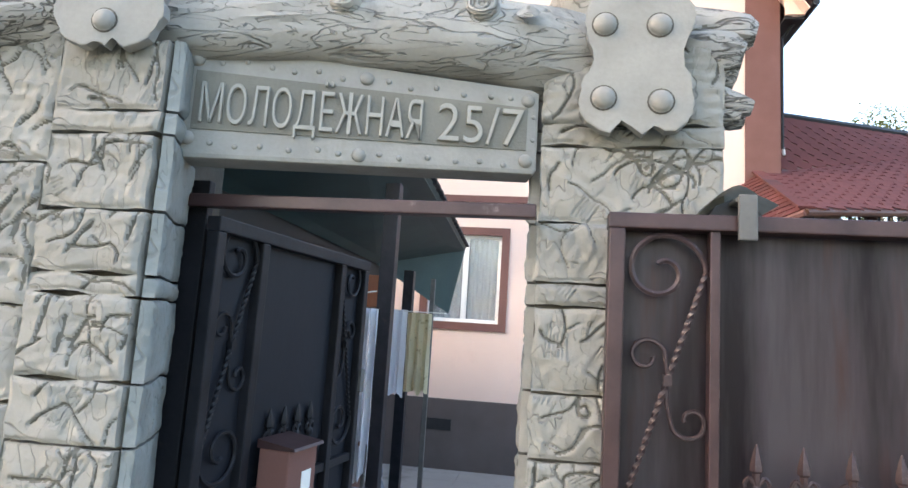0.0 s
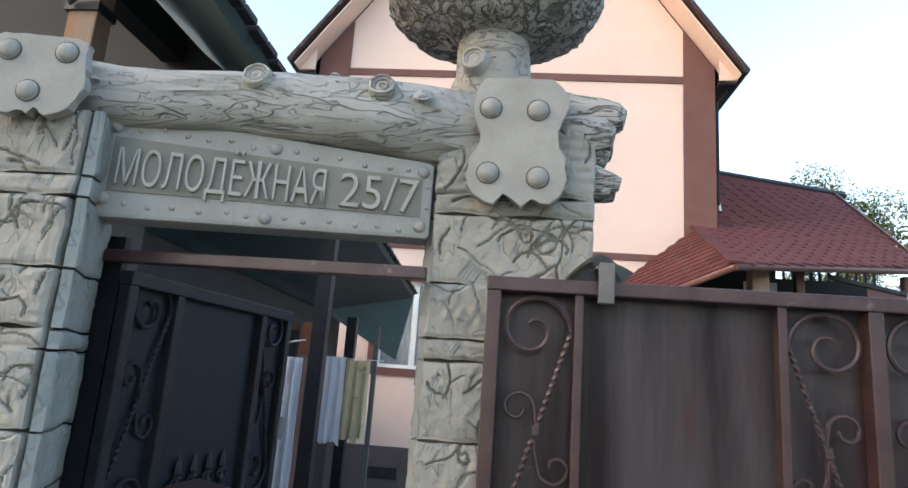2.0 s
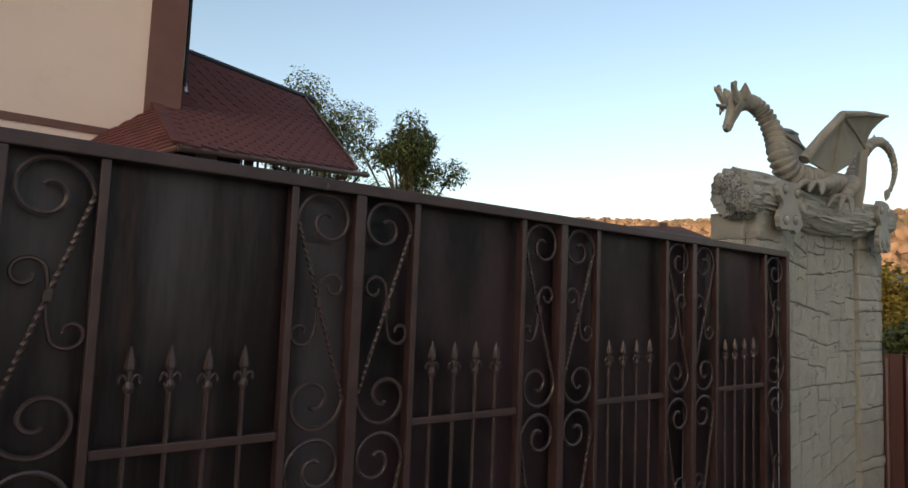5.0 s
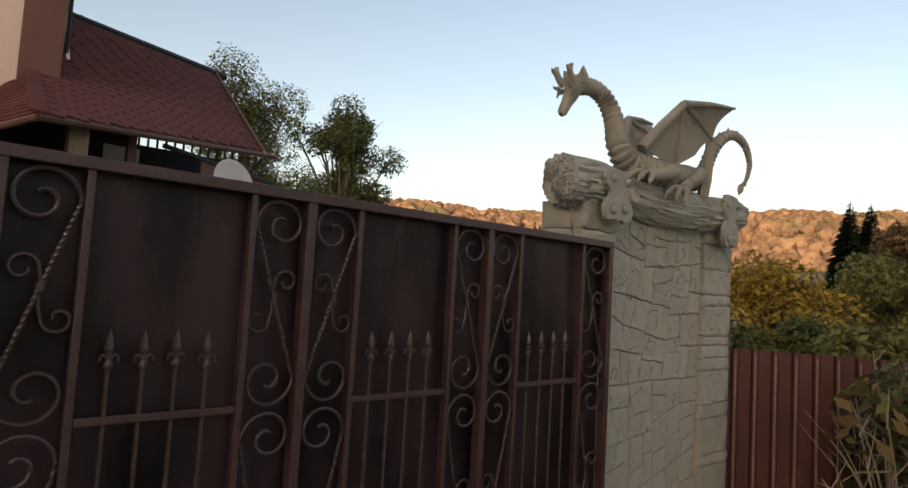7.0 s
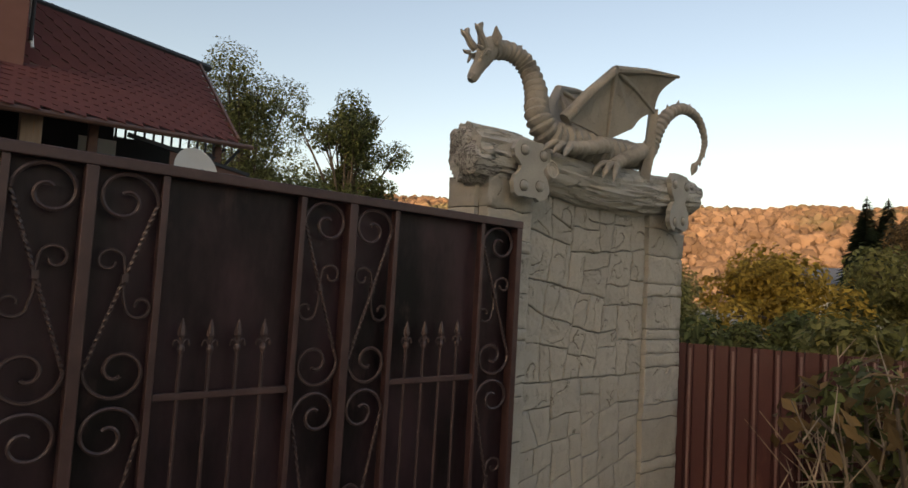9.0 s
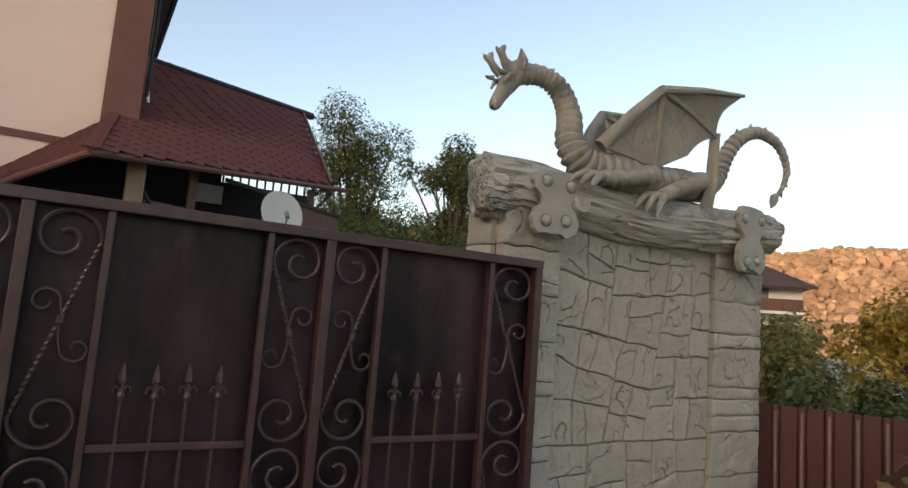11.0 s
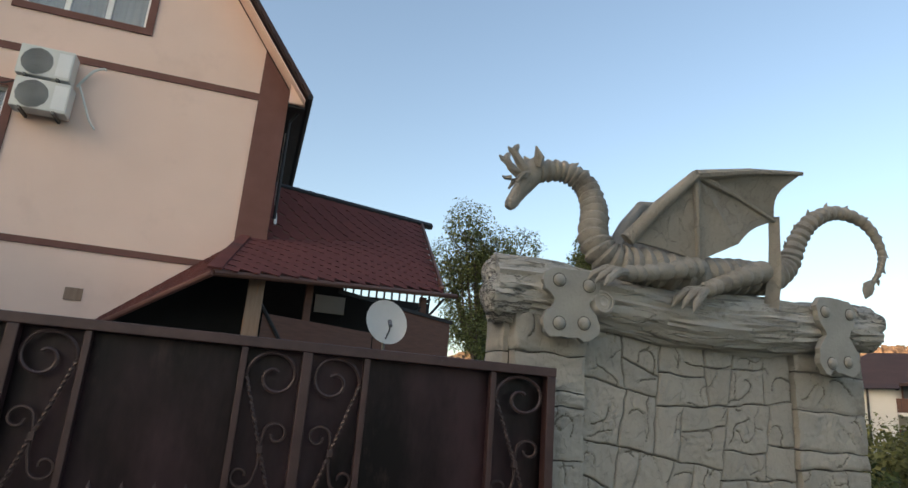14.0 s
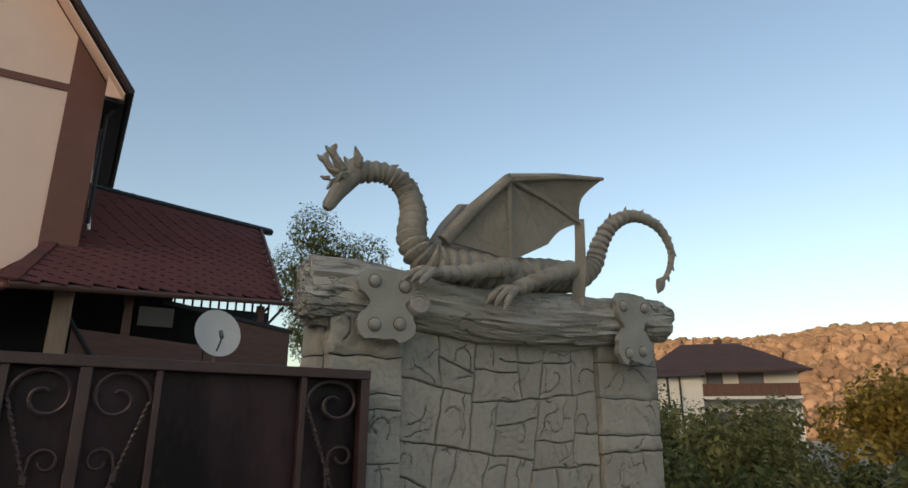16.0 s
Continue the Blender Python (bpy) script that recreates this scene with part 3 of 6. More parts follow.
WINS = {"low": (-1.66, -0.45, 1.78, 3.26), "mid": (-1.60, -0.49, 5.04, 6.42), "top": (-0.66, 1.30, 8.02, 9.15)}
bm = bmesh.new()
w = WINS["top"]
xc = sorted({X0, X1, -1.66, -1.60, -0.49, -0.45, w[0], w[1]})
zc = sorted({-0.9, ZE, 1.78, 3.26, 5.04, 6.42})
top = lambda x: roof_z(x) - 0.16
for a, b in zip(xc, xc[1:]):
    for c, d in zip(zc, zc[1:]):
        mx, mz = (a + b) / 2, (c + d) / 2
        if not any(q[0] < mx < q[1] and q[2] < mz < q[3] for q in (WINS["low"], WINS["mid"])):
            bm.faces.new([bm.verts.new((x, HY, z)) for x, z in ((a, c), (b, c), (b, d), (a, d))])
mid = [x for x in xc if X0 < x < w[0]]
for poly in ([(X0, ZE)] + [(x, ZE) for x in mid] + [(w[0], ZE), (w[0], w[2]), (w[0], w[3]), (w[0], top(w[0])), (X0, top(X0))], [(w[0], ZE)] + [(x, ZE) for x in xc if w[0] < x < w[1]] + [(w[1], ZE), (w[1], w[2]), (w[0], w[2])],
             [(w[0], w[3]), (w[1], w[3]), (w[1], top(w[1])), (APEX[0], top(APEX[0])), (w[0], top(w[0]))], [(w[1], ZE), (X1, ZE), (X1, top(X1)), (w[1], top(w[1])), (w[1], w[3]), (w[1], w[2])]):
    bm.faces.new([bm.verts.new((x, HY, z)) for x, z in poly])
bmesh.ops.remove_doubles(bm, verts=bm.verts, dist=0.001)
bmesh.ops.recalc_face_normals(bm, faces=bm.faces)
if bm.faces[0].normal.y > 0:
    bmesh.ops.reverse_faces(bm, faces=bm.faces)
r = bmesh.ops.extrude_face_region(bm, geom=bm.faces[:])
for v in r["geom"]:
    if isinstance(v, bmesh.types.BMVert):
        v.co.y += 0.3
hp("wall", bm, M_PINK)
hp("wall", B(X1 - 0.3, X1, HY + 0.303, 18.8, -0.9, 7.55), M_PINK)
hp("wall", B(X0, X0 + 0.3, HY + 0.303, 18.8, -0.9, 7.55), M_PINK)
hp("wall", B(X0, X1, 18.803, 19.1, -0.9, 7.5), M_PINK)
hp("floor_slab", B(X0 + 0.303, X1 - 0.303, HY + 0.31, 18.79, 3.55, 3.75), M_PLINTH)
hp("floor_slab", B(X0 + 0.303, X1 - 0.303, HY + 0.31, 18.79, 7.0, 7.2), M_PLINTH)
hp("inner_wall", B(X0 + 0.303, X1 - 0.303, 13.2, 13.3, -0.8, 3.54), M_PINK)
hp("inner_wall", B(X0 + 0.303, X1 - 0.303, 13.2, 13.3, 3.76, 6.99), M_PINK)
hp("plinth", B(X0 - 0.04, X1 + 0.04, HY - 0.04, HY - 0.003, -0.9, 0.52, bevel=0.008), M_PLINTH, label="dark grey rendered plinth")
hp("plinth_vent", B(-1.62, -1.12, HY - 0.05, HY - 0.035, 0.02, 0.2), M_BLACK, label="black vent opening")
for z0, z1 in ((3.83, 3.945), (7.08, 7.215)):
    hp("band", B(-2.66, 3.41, HY - 0.022, HY - 0.002, z0, z1, bevel=0.004), M_BROWN)
bm = slab(bmesh.new(), [(3.41, -0.9), (3.945, -0.9), (3.945, top(3.945) - 0.02), (3.41, top(3.41) - 0.02)], 0.05)
bm.transform(Matrix.Translation((0, HY - 0.045, 0)))
box(bm, 3.923, 3.945, HY + 0.005, HY + 0.55, -0.9, 7.5)
hp("corner_pilaster", bm, M_BROWN)
bm = slab(bmesh.new(), [(-3.225, -0.9), (-2.66, -0.9), (-2.66, top(-2.66) - 0.02), (-3.225, top(-3.225) - 0.02)], 0.05)
bm.transform(Matrix.Translation((0, HY - 0.045, 0)))
hp("corner_pilaster", bm, M_BROWN)
# roof: two slopes with overhang, dark soffit, verge boards
for s in (1, -1):
    e = (APEX[0] + s * 3.94, 7.07)
    n = Vector((s * SL, 0, 1)).normalized()
    r = quad_slab(bmesh.new(), (e[0], 10.28, e[1]), (APEX[0], 10.28, APEX[1]), (APEX[0], 19.4, APEX[1]), (e[0], 19.4, e[1]), -0.07 if s < 0 else 0.07)
    roof = hp("roof", r, M_NBROOF, label="dark brown tiled slope")
    v = quad_slab(bmesh.new(), (e[0], 10.25, e[1] + 0.04), (APEX[0], 10.25, APEX[1] + 0.04), (APEX[0], 10.28, APEX[1] + 0.04), (e[0], 10.28, e[1] + 0.04), 0.075 if s > 0 else -0.075)
    hp("verge_board", v, M_NBROOF)
    k = n * 0.075
    hp("verge_soffit", quad_slab(bmesh.new(), Vector((e[0], 10.285, e[1])) - k, Vector((APEX[0], 10.285, APEX[1])) - Vector((0, 0, 0.12)), Vector((APEX[0], HY - 0.003, APEX[1])) - Vector((0, 0, 0.12)), Vector((e[0], HY - 0.003, e[1])) - k, 0.02 if s > 0 else -0.02), M_PINK)
    xa, xb = sorted((X1 + 0.03 if s > 0 else X0 - 0.03, e[0] - s * 0.03))
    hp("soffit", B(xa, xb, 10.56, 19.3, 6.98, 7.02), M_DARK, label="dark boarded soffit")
    hp("gutter", tube(bmesh.new(), [(e[0] + s * 0.03, 10.24, 7.1), (e[0] + s * 0.03, 19.4, 7.1)], 0.055, 8), M_DARK)
    # serrated tile ends along the verge
    bm = bmesh.new()
    for k in range(26):
        t = (k + 0.5) / 26
        cx, cz = e[0] + (APEX[0] - e[0]) * t, e[1] + (APEX[1] - e[1]) * t + 0.05
        mm = Matrix.Translation((cx, 10.3, cz)) @ Matrix.Rotation(s * math.atan(SL) + s * 0.12, 4, "Y")
        q = B(-0.13, 0.13, -0.08, 0.25, -0.012, 0.02)
        q.transform(mm)
        me = bpy.data.meshes.new("tmp")
        q.to_mesh(me)
        bm.from_mesh(me)
        q.free()
        bpy.data.meshes.remove(me)
    hp("verge_tiles", bm, M_NBROOF)
# small pink returns under the eaves
for s, xa in ((1, X1 + 0.03), (-1, X0 - 0.03)):
    poly = [(xa, 7.03), (xa + s * 0.3, 7.03), (xa, 7.03 + 0.3 * SL)]
    bm = slab(bmesh.new(), poly, 0.05)
    bm.transform(Matrix.Translation((0, 10.5, 0)))
    hp("eave_return", bm, M_PINK)
hp("downpipe", tube(bmesh.new(), [(4.2, 10.75, 7.05), (4.02, 10.9, 6.8), (4.02, 10.9, 4.9)], 0.03, 8), M_DARK)
hp("downpipe", tube(bmesh.new(), [(4.0, 10.95, 6.6), (4.0, 11.0, 5.3), (4.05, 10.9, 4.8)], 0.025, 6), M_WHITE)


def window(name, w, sashes, parent=house, y=HY):
    a, b, c, d = w
    f = hp(name, B(a - 0.13, b + 0.13, y - 0.03, y - 0.002, d, d + 0.13), M_BROWN, label="white plastic window with a brown painted surround")
    bm = B(a - 0.13, a, y - 0.03, y - 0.002, c - 0.13, d)
    box(bm, b, b + 0.13, y - 0.03, y - 0.002, c - 0.13, d)
    box(bm, a, b, y - 0.03, y - 0.002, c - 0.13, c)
    bm.transform(Matrix.Translation((-0.35, -HY, 0.6)))
    part("surround", bm, M_BROWN, f)
    bm = bmesh.new()
    for x0, x1, z0, z1 in ((a, b, c, c + 0.06), (a, b, d - 0.06, d), (a, a + 0.06, c + 0.06, d - 0.06), (b - 0.06, b, c + 0.06, d - 0.06)):
        box(bm, x0, x1, y + 0.08, y + 0.14, z0, z1, bevel=0.006)
    for k in range(1, sashes):
        m = a + (b - a) * k / sashes
        box(bm, m - 0.045, m + 0.045, y + 0.085, y + 0.135, c + 0.06, d - 0.06, bevel=0.006)
    bm.transform(Matrix.Translation((-0.35, -HY, 0.6)))
    part("window_frame", bm, M_WHITE, f, "white plastic frame")
    bm = B(a, b, y + 0.02, y + 0.08, c - 0.015, c + 0.01)
    bm.transform(Matrix.Translation((-0.35, -HY, 0.6)))
    part("window_sill", bm, M_WHITE, f)
    for k in range(sashes):
        p0, p1 = a + (b - a) * k / sashes, a + (b - a) * (k + 1) / sashes
        bm = B(p0 + 0.05, p1 - 0.05, y + 0.10, y + 0.115, c + 0.06, d - 0.06)
        bm.transform(Matrix.Translation((-0.35, -HY, 0.6)))
        g = part("pane", bm, M_GLASS, f)
        g.visible_shadow = False
    bm = bmesh.new()
    n = 40
    row = [(a + (b - a) * i / n, y + 0.22 + 0.025 * math.sin(i * 1.9) + 0.015 * math.sin(i * 0.7)) for i in range(n + 1)]
    lo = [bm.verts.new((x, yy, c)) for x, yy in row]
    hi = [bm.verts.new((x, yy, d)) for x, yy in row]
    for i in range(n):
        bm.faces.new((lo[i], lo[i + 1], hi[i + 1], hi[i]))
    bmesh.ops.solidify(bm, geom=bm.faces[:], thickness=0.006)
    bm.transform(Matrix.Translation((-0.35, -HY, 0.6)))
    part("curtain", bm, M_CURTAIN, f, "white net curtain")


window("window", WINS["low"], 2)
window("window", WINS["mid"], 2)
window("window", WINS["top"], 3)
hp("wall_vent", B(1.02, 1.28, HY - 0.02, HY - 0.001, 3.02, 3.22, bevel=0.006), M_TIMBER, label="small square beige vent cover")


def aircon(z, w, hgt, x):
    ac = thing("air_conditioner", "off-white outdoor air conditioner unit on wall brackets", "air conditioner", (x, HY, z), group="outdoor units on the gable")
    part("casing", B(-w / 2, w / 2, -0.36, -0.06, 0.05, hgt, bevel=0.02), M_AC, ac)
    bm = bmesh.new()
    for k in range(9):
        tube(bm, [(-w * 0.15 + 0.025 * (k + 1) * math.cos(a * 0.3491), -0.368, hgt * 0.5 + 0.025 * (k + 1) * math.sin(a * 0.3491)) for a in range(19)], 0.004, 4)
    part("fan_guard", bm, M_AC, ac)
    bm = bmesh.new()
    dome(bm, (-w * 0.15, -0.361, hgt * 0.52), min(hgt * 0.42, w * 0.3), 0.03)
    part("fan_opening", bm, M_BLACK, ac, "dark round fan opening")
    part("side_panel", B(w * 0.22, w * 0.47, -0.367, -0.361, 0.1, hgt - 0.06), M_WHITE, ac)
    for sx in (-0.3, 0.3):
        part("bracket", B(sx * w - 0.02, sx * w + 0.02, -0.4, 0.0, 0.0, 0.05), M_GALV, ac)
    return ac


aircon(6.5, 0.80, 0.58, 0.05)
aircon(5.92, 0.82, 0.58, 0.10)
pipe = thing("pipe_bundle", "white insulated pipes hanging beside the units", "pipe", (0.55, HY, 6.0))
part("pipe", tube(bmesh.new(), smoothline([(-0.05, -0.1, 0.6), (0.15, -0.16, 0.9), (0.28, -0.1, 1.02), (0.33, -0.12, 1.0)], 5), 0.022, 6), M_AC, pipe)
part("pipe", tube(bmesh.new(), smoothline([(-0.02, -0.1, 0.65), (0.12, -0.14, 0.35), (0.25, -0.12, 0.05), (0.36, -0.1, -0.1)], 5), 0.018, 6), M_AC, pipe)
part("cable", tube(bmesh.new(), smoothline([(-0.9, -0.06, 0.55), (-1.2, -0.1, 0.42), (-1.8, -0.05, 0.62)], 5), 0.012, 5), M_BLACK, pipe)

# ---- hipped pavilion roof against the house corner ----
F, LR, TR, TL, AH, GL = (Vector(v) for v in ((3.35, 8.18, 3.34), (7.26, 10.9, 4.0), (7.53, 14.27, 6.3), (3.70, 11.57, 5.78), (3.58, 10.73, 4.42), (1.25, 10.73, 2.50)))


def on_roof(u, v):
    k = v / 0.62
    left = F.lerp(AH, k) if k <= 1 else AH.lerp(TL, (v - 0.62) / 0.38)
    return left.lerp(LR.lerp(TR, v), u)


pav = thing("porch_roof", "hipped porch roof of red-brown bitumen shingles", "roof", (5.0, 10.5, -0.6))


def pp(name, bm, material, label="", smooth=False):
    bm.transform(Matrix.Translation((-5.0, -10.5, 0.6)))
    return part(name, bm, material, pav, label, smooth)


bm = bmesh.new()
g = [[bm.verts.new(on_roof(i / 12, k / 12) - Vector((0, 0, 0.10))) for k in range(13)] for i in range(13)]
for i in range(12):
    for k in range(12):
        bm.faces.new((g[i][k], g[i + 1][k], g[i + 1][k + 1], g[i][k + 1]))
bmesh.ops.recalc_face_normals(bm, faces=bm.faces)
bmesh.ops.solidify(bm, geom=bm.faces[:], thickness=0.05)
deck = pp("roof_deck", bm, M_WOOD)
bm = quad_slab(bmesh.new(), GL, F, AH, GL.lerp(AH, 0.999), 0.05)
pp("roof_deck", bm, M_WOOD)
tab = bmesh.new()
box(tab, -0.165, 0.165, -0.0, 0.2, -0.004, 0.006)
tab_mesh = finish(tab, "shingle", M_SHINGLE)
rest = bmesh.new()
rows_n, count = 24, 0
for r in range(rows_n):
    v = r / rows_n
    a, b = on_roof(0, v), on_roof(1, v)
    up = (on_roof(0.5, min(v + 0.02, 1)) - on_roof(0.5, v)).normalized()
    n_tab = int((b - a).length / 0.335)
    for k in range(n_tab):
        u = (k + 0.5 + (0.5 if r % 2 else 0)) / n_tab
        if u > 0.995:
            continue
        p = on_roof(u, v)
        up = (on_roof(u, min(v + 0.03, 1)) - p).normalized()
        ax = (b - a).normalized()
        nz = ax.cross(up).normalized()
        ax = up.cross(nz)
        m = Matrix((ax, up, nz)).transposed().to_4x4()
        m = Matrix.Translation(p + nz * 0.012) @ m @ Matrix.Rotation(0.035, 4, "X")
        if count < 300:
            part("shingle", tab_mesh, M_SHINGLE, pav, at=Matrix.Translation((-5.0, -10.5, 0.6)) @ m)
            count += 1
        else:
            q = [m @ Vector(c) for c in ((-0.163, 0, 0.006), (0.163, 0, 0.006), (0.163, 0.2, 0.006), (-0.163, 0.2, 0.006), (-0.163, 0, -0.006), (0.163, 0, -0.006))]
            vs = [rest.verts.new(c) for c in q]
            rest.faces.new(vs[:4]), rest.faces.new((vs[4], vs[5], vs[1], vs[0]))
o = pp("shingle_field", rest, M_SHINGLE_J)
tagged(o, kind="stuff")
# shingle courses of the small left-hand slope
bm = bmesh.new()
for r in range(14):
    v = r / 14
    a, b = GL.lerp(AH, v), F.lerp(AH, v)
    n_tab = max(1, int((b - a).length / 0.3))
    nz = (F - GL).cross(AH - GL).normalized()
    up = (AH - (GL + F) / 2).normalized()
    for k in range(n_tab):
        p, q = a.lerp(b, (k + 0.02) / n_tab), a.lerp(b, (k + 0.98) / n_tab)
        lift = nz * 0.012
        vs = [bm.verts.new(c) for c in (p + lift, q + lift, q + up * 0.15 + lift * 0.6, p + up * 0.15 + lift * 0.6)]
        bm.faces.new(vs)
        wv = [bm.verts.new(c) for c in (p, q)]
        bm.faces.new((wv[0], wv[1], vs[1], vs[0]))
o = pp("shingle_field", bm, M_SHINGLE_J)
tagged(o, kind="stuff")
pp("hip_flashing", quad_slab(bmesh.new(), F + Vector((-0.09, 0, 0.0)), F + Vector((0.10, 0, 0.0)), AH + Vector((0.09, 0, 0.03)), AH + Vector((-0.08, 0, 0.03)), -0.03), M_SHINGLE_J, "folded shingle hip cap")
pp("gutter", tube(bmesh.new(), [F + Vector((0, 0, -0.05)), LR + Vector((0.35, 0.1, -0.05))], 0.045, 8), M_WOOD)
pp("gutter", tube(bmesh.new(), [F + Vector((0, 0, -0.05)), GL + Vector((0, 0, -0.05))], 0.045, 8), M_BROWN)
pp("verge_board", quad_slab(bmesh.new(), LR, TR, TR + Vector((0.06, 0.02, 0)), LR + Vector((0.06, 0.02, 0)), 0.06), M_WOOD)
pp("ridge_cap", tube(bmesh.new(), [TL + Vector((0, 0, 0.02)), TR + Vector((0.34, 0.2, 0.03))], [0.05, 0.09], 6), M_DARK)
# Dark panel added on the wall in place of the slope's shade.
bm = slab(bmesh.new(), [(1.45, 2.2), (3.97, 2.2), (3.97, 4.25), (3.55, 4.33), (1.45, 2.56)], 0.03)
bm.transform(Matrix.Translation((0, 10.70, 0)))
pp("slope_shade_panel", bm, M_DARK, "near-black panel added for the shade under the slope")

# porch under that roof
porch = thing("porch", "dark timber porch with posts and boarded wall", "porch", (5.0, 9.5, -0.6))


def po(name, bm, material, label=""):
    bm.transform(Matrix.Translation((-5.0, -9.5, 0.6)))
    return part(name, bm, material, porch, label)


po("post", B(3.80, 4.03, 8.88, 9.11, -0.6, 3.48, bevel=0.012), M_TIMBER, "broad weathered corner post")
for x, y, zt in ((4.72, 9.6, 3.60), (6.9, 10.8, 3.8)):
    po("post", B(x - 0.06, x + 0.06, y - 0.06, y + 0.06, -0.6, zt, bevel=0.008), M_WOOD)
for k in range(12):
    x = 5.72 + k * 0.17
    po("baluster", B(x - 0.018, x + 0.018, 12.92, 12.96, 4.06, 4.92), M_DARK)
po("floor_deck", quad_slab(bmesh.new(), (3.5, 8.7, 2.25), (7.1, 10.6, 2.25), (7.1, 13.0, 2.25), (3.95, 13.0, 2.25), 0.14), M_WOOD)
for k in range(7):
    z0 = 2.25 + k * 0.172
    po("plank", quad_slab(bmesh.new(), (5.9, 10.05, z0 + 0.166), (7.45, 10.75, z0 + 0.166 - 0.03), (7.45, 10.78, z0 + 0.166 - 0.03), (5.9, 10.08, z0 + 0.166), 0.171), M_WOOD)
po("hand_rail", quad_slab(bmesh.new(), (5.2, 9.70, 3.56), (7.5, 10.74, 3.42), (7.5, 10.82, 3.42), (5.2, 9.78, 3.56), 0.06), M_DARK)
# Near-black back walls: the porch interior's shade is put into their colour.
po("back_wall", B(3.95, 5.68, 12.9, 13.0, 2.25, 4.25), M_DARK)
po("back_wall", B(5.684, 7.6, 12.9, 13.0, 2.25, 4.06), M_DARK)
po("brace", tube(bmesh.new(), [(3.85, 8.95, 3.3), (4.35, 9.2, 2.6)], 0.03, 6), M_DARK)
po("brace", tube(bmesh.new(), [(6.9, 10.8, 3.3), (7.35, 10.95, 3.85)], 0.025, 6), M_DARK)
po("brace", tube(bmesh.new(), [(6.5, 10.6, 3.25), (7.05, 10.85, 3.8)], 0.025, 6), M_DARK)
po("wall_panel", B(5.1, 5.73, 12.86, 12.885, 3.59, 3.96), M_AC, "pale grey panel")
for k in range(15):
    u = k / 15
    p, q = Vector((4.1, 12.94, 4.26)).lerp(Vector((5.66, 12.94, 4.26)), u), Vector((4.1, 12.94, 4.26)).lerp(Vector((5.66, 12.94, 4.26)), u + 1 / 15)
    po("lattice_bar", tube(bmesh.new(), [p, q + Vector((0, 0, 0.62))], 0.012, 4), M_DARK)
    po("lattice_bar", tube(bmesh.new(), [q, p + Vector((0, 0, 0.62))], 0.012, 4), M_DARK)
po("front_wall", quad_slab(bmesh.new(), (4.06, 9.06, 2.95), (5.88, 10.05, 2.95), (5.88, 10.1, 2.95), (4.06, 9.11, 2.95), 1.6), M_WOOD)

dish = thing("satellite_dish", "white satellite dish on a short mast", "satellite dish", (5.79, 8.44, 2.27))
bm = bmesh.new()
rings = []
for i in range(7):
    r = 0.325 * i / 6
    rings.append([bm.verts.new((r * math.cos(a * math.pi / 12), 0.06 - 0.55 * r * r, 0.68 + 1.04 * r * math.sin(a * math.pi / 12))) for a in range(24)] if i else [bm.verts.new((0, 0.06, 0.68))])
for k in range(24):
    bm.faces.new((rings[0][0], rings[1][k], rings[1][(k + 1) % 24]))
for a, b in zip(rings[1:], rings[2:]):
    for k in range(24):
        bm.faces.new((a[k], b[k], b[(k + 1) % 24], a[(k + 1) % 24]))
bmesh.ops.solidify(bm, geom=bm.faces[:], thickness=0.008)
bm.transform(Matrix.Translation((0, 0, 0.68)) @ Matrix.Rotation(radians(-14), 4, "X") @ Matrix.Rotation(radians(12), 4, "Z") @ Matrix.Translation((0, 0, -0.68)))
part("reflector", bm, M_WHITE, dish, smooth=True)
part("feed_arm", tube(bmesh.new(), [(0, 0.05, 0.4), (-0.01, -0.28, 0.52), (-0.01, -0.3, 0.6)], 0.012, 6), M_GALV, dish)
part("receiver", tube(bmesh.new(), [(-0.01, -0.33, 0.58), (-0.01, -0.24, 0.66)], 0.03, 8), M_GREYCLOTH, dish)
part("mast", tube(bmesh.new(), [(0, 0.1, -0.3), (0, 0.1, 0.7)], 0.022, 8), M_GALV, dish)
part("wall_bracket", B(-0.04, 0.04, 0.08, 1.65, 0.1, 0.15), M_GALV, dish)

# ---- sliding gate ----
GY, GT, RAIL, GB = 1.70, 1.914, 1.172, 0.12
gate = thing("sliding_gate", "long brown metal gate with wrought scrolls and spear tips", "gate", (0.526, GY, 0))
PER = 0.911
HALF = 0.213
LEN = 5.115 - 0.526


def gp(name, bm, material, label="", smooth=False, at=None, parent=None):
    return part(name, bm, material, parent or gate, label, smooth, at)


gp("top_rail", B(-0.02, LEN + 0.02, -0.022, 0.03, GT - 0.036, GT, bevel=0.004), M_FRAME)
gp("bottom_rail", B(-0.02, LEN + 0.02, -0.022, 0.03, GB, GB + 0.05, bevel=0.004), M_FRAME)
centres = [0, PER, 2 * PER, 3 * PER, 4 * PER, LEN]
post_mesh = finish(B(-0.018, 0.018, -0.02, 0.028, GB + 0.05, GT - 0.036, bevel=0.004), "post", M_FRAME)
stile_mesh = finish(B(-0.011, 0.011, -0.014, 0.02, GB + 0.05, GT - 0.036, bevel=0.003), "stile", M_FRAME)
for c in centres:
    gp("post", post_mesh, M_FRAME, at=pose(c, 0, 0))
fields = []
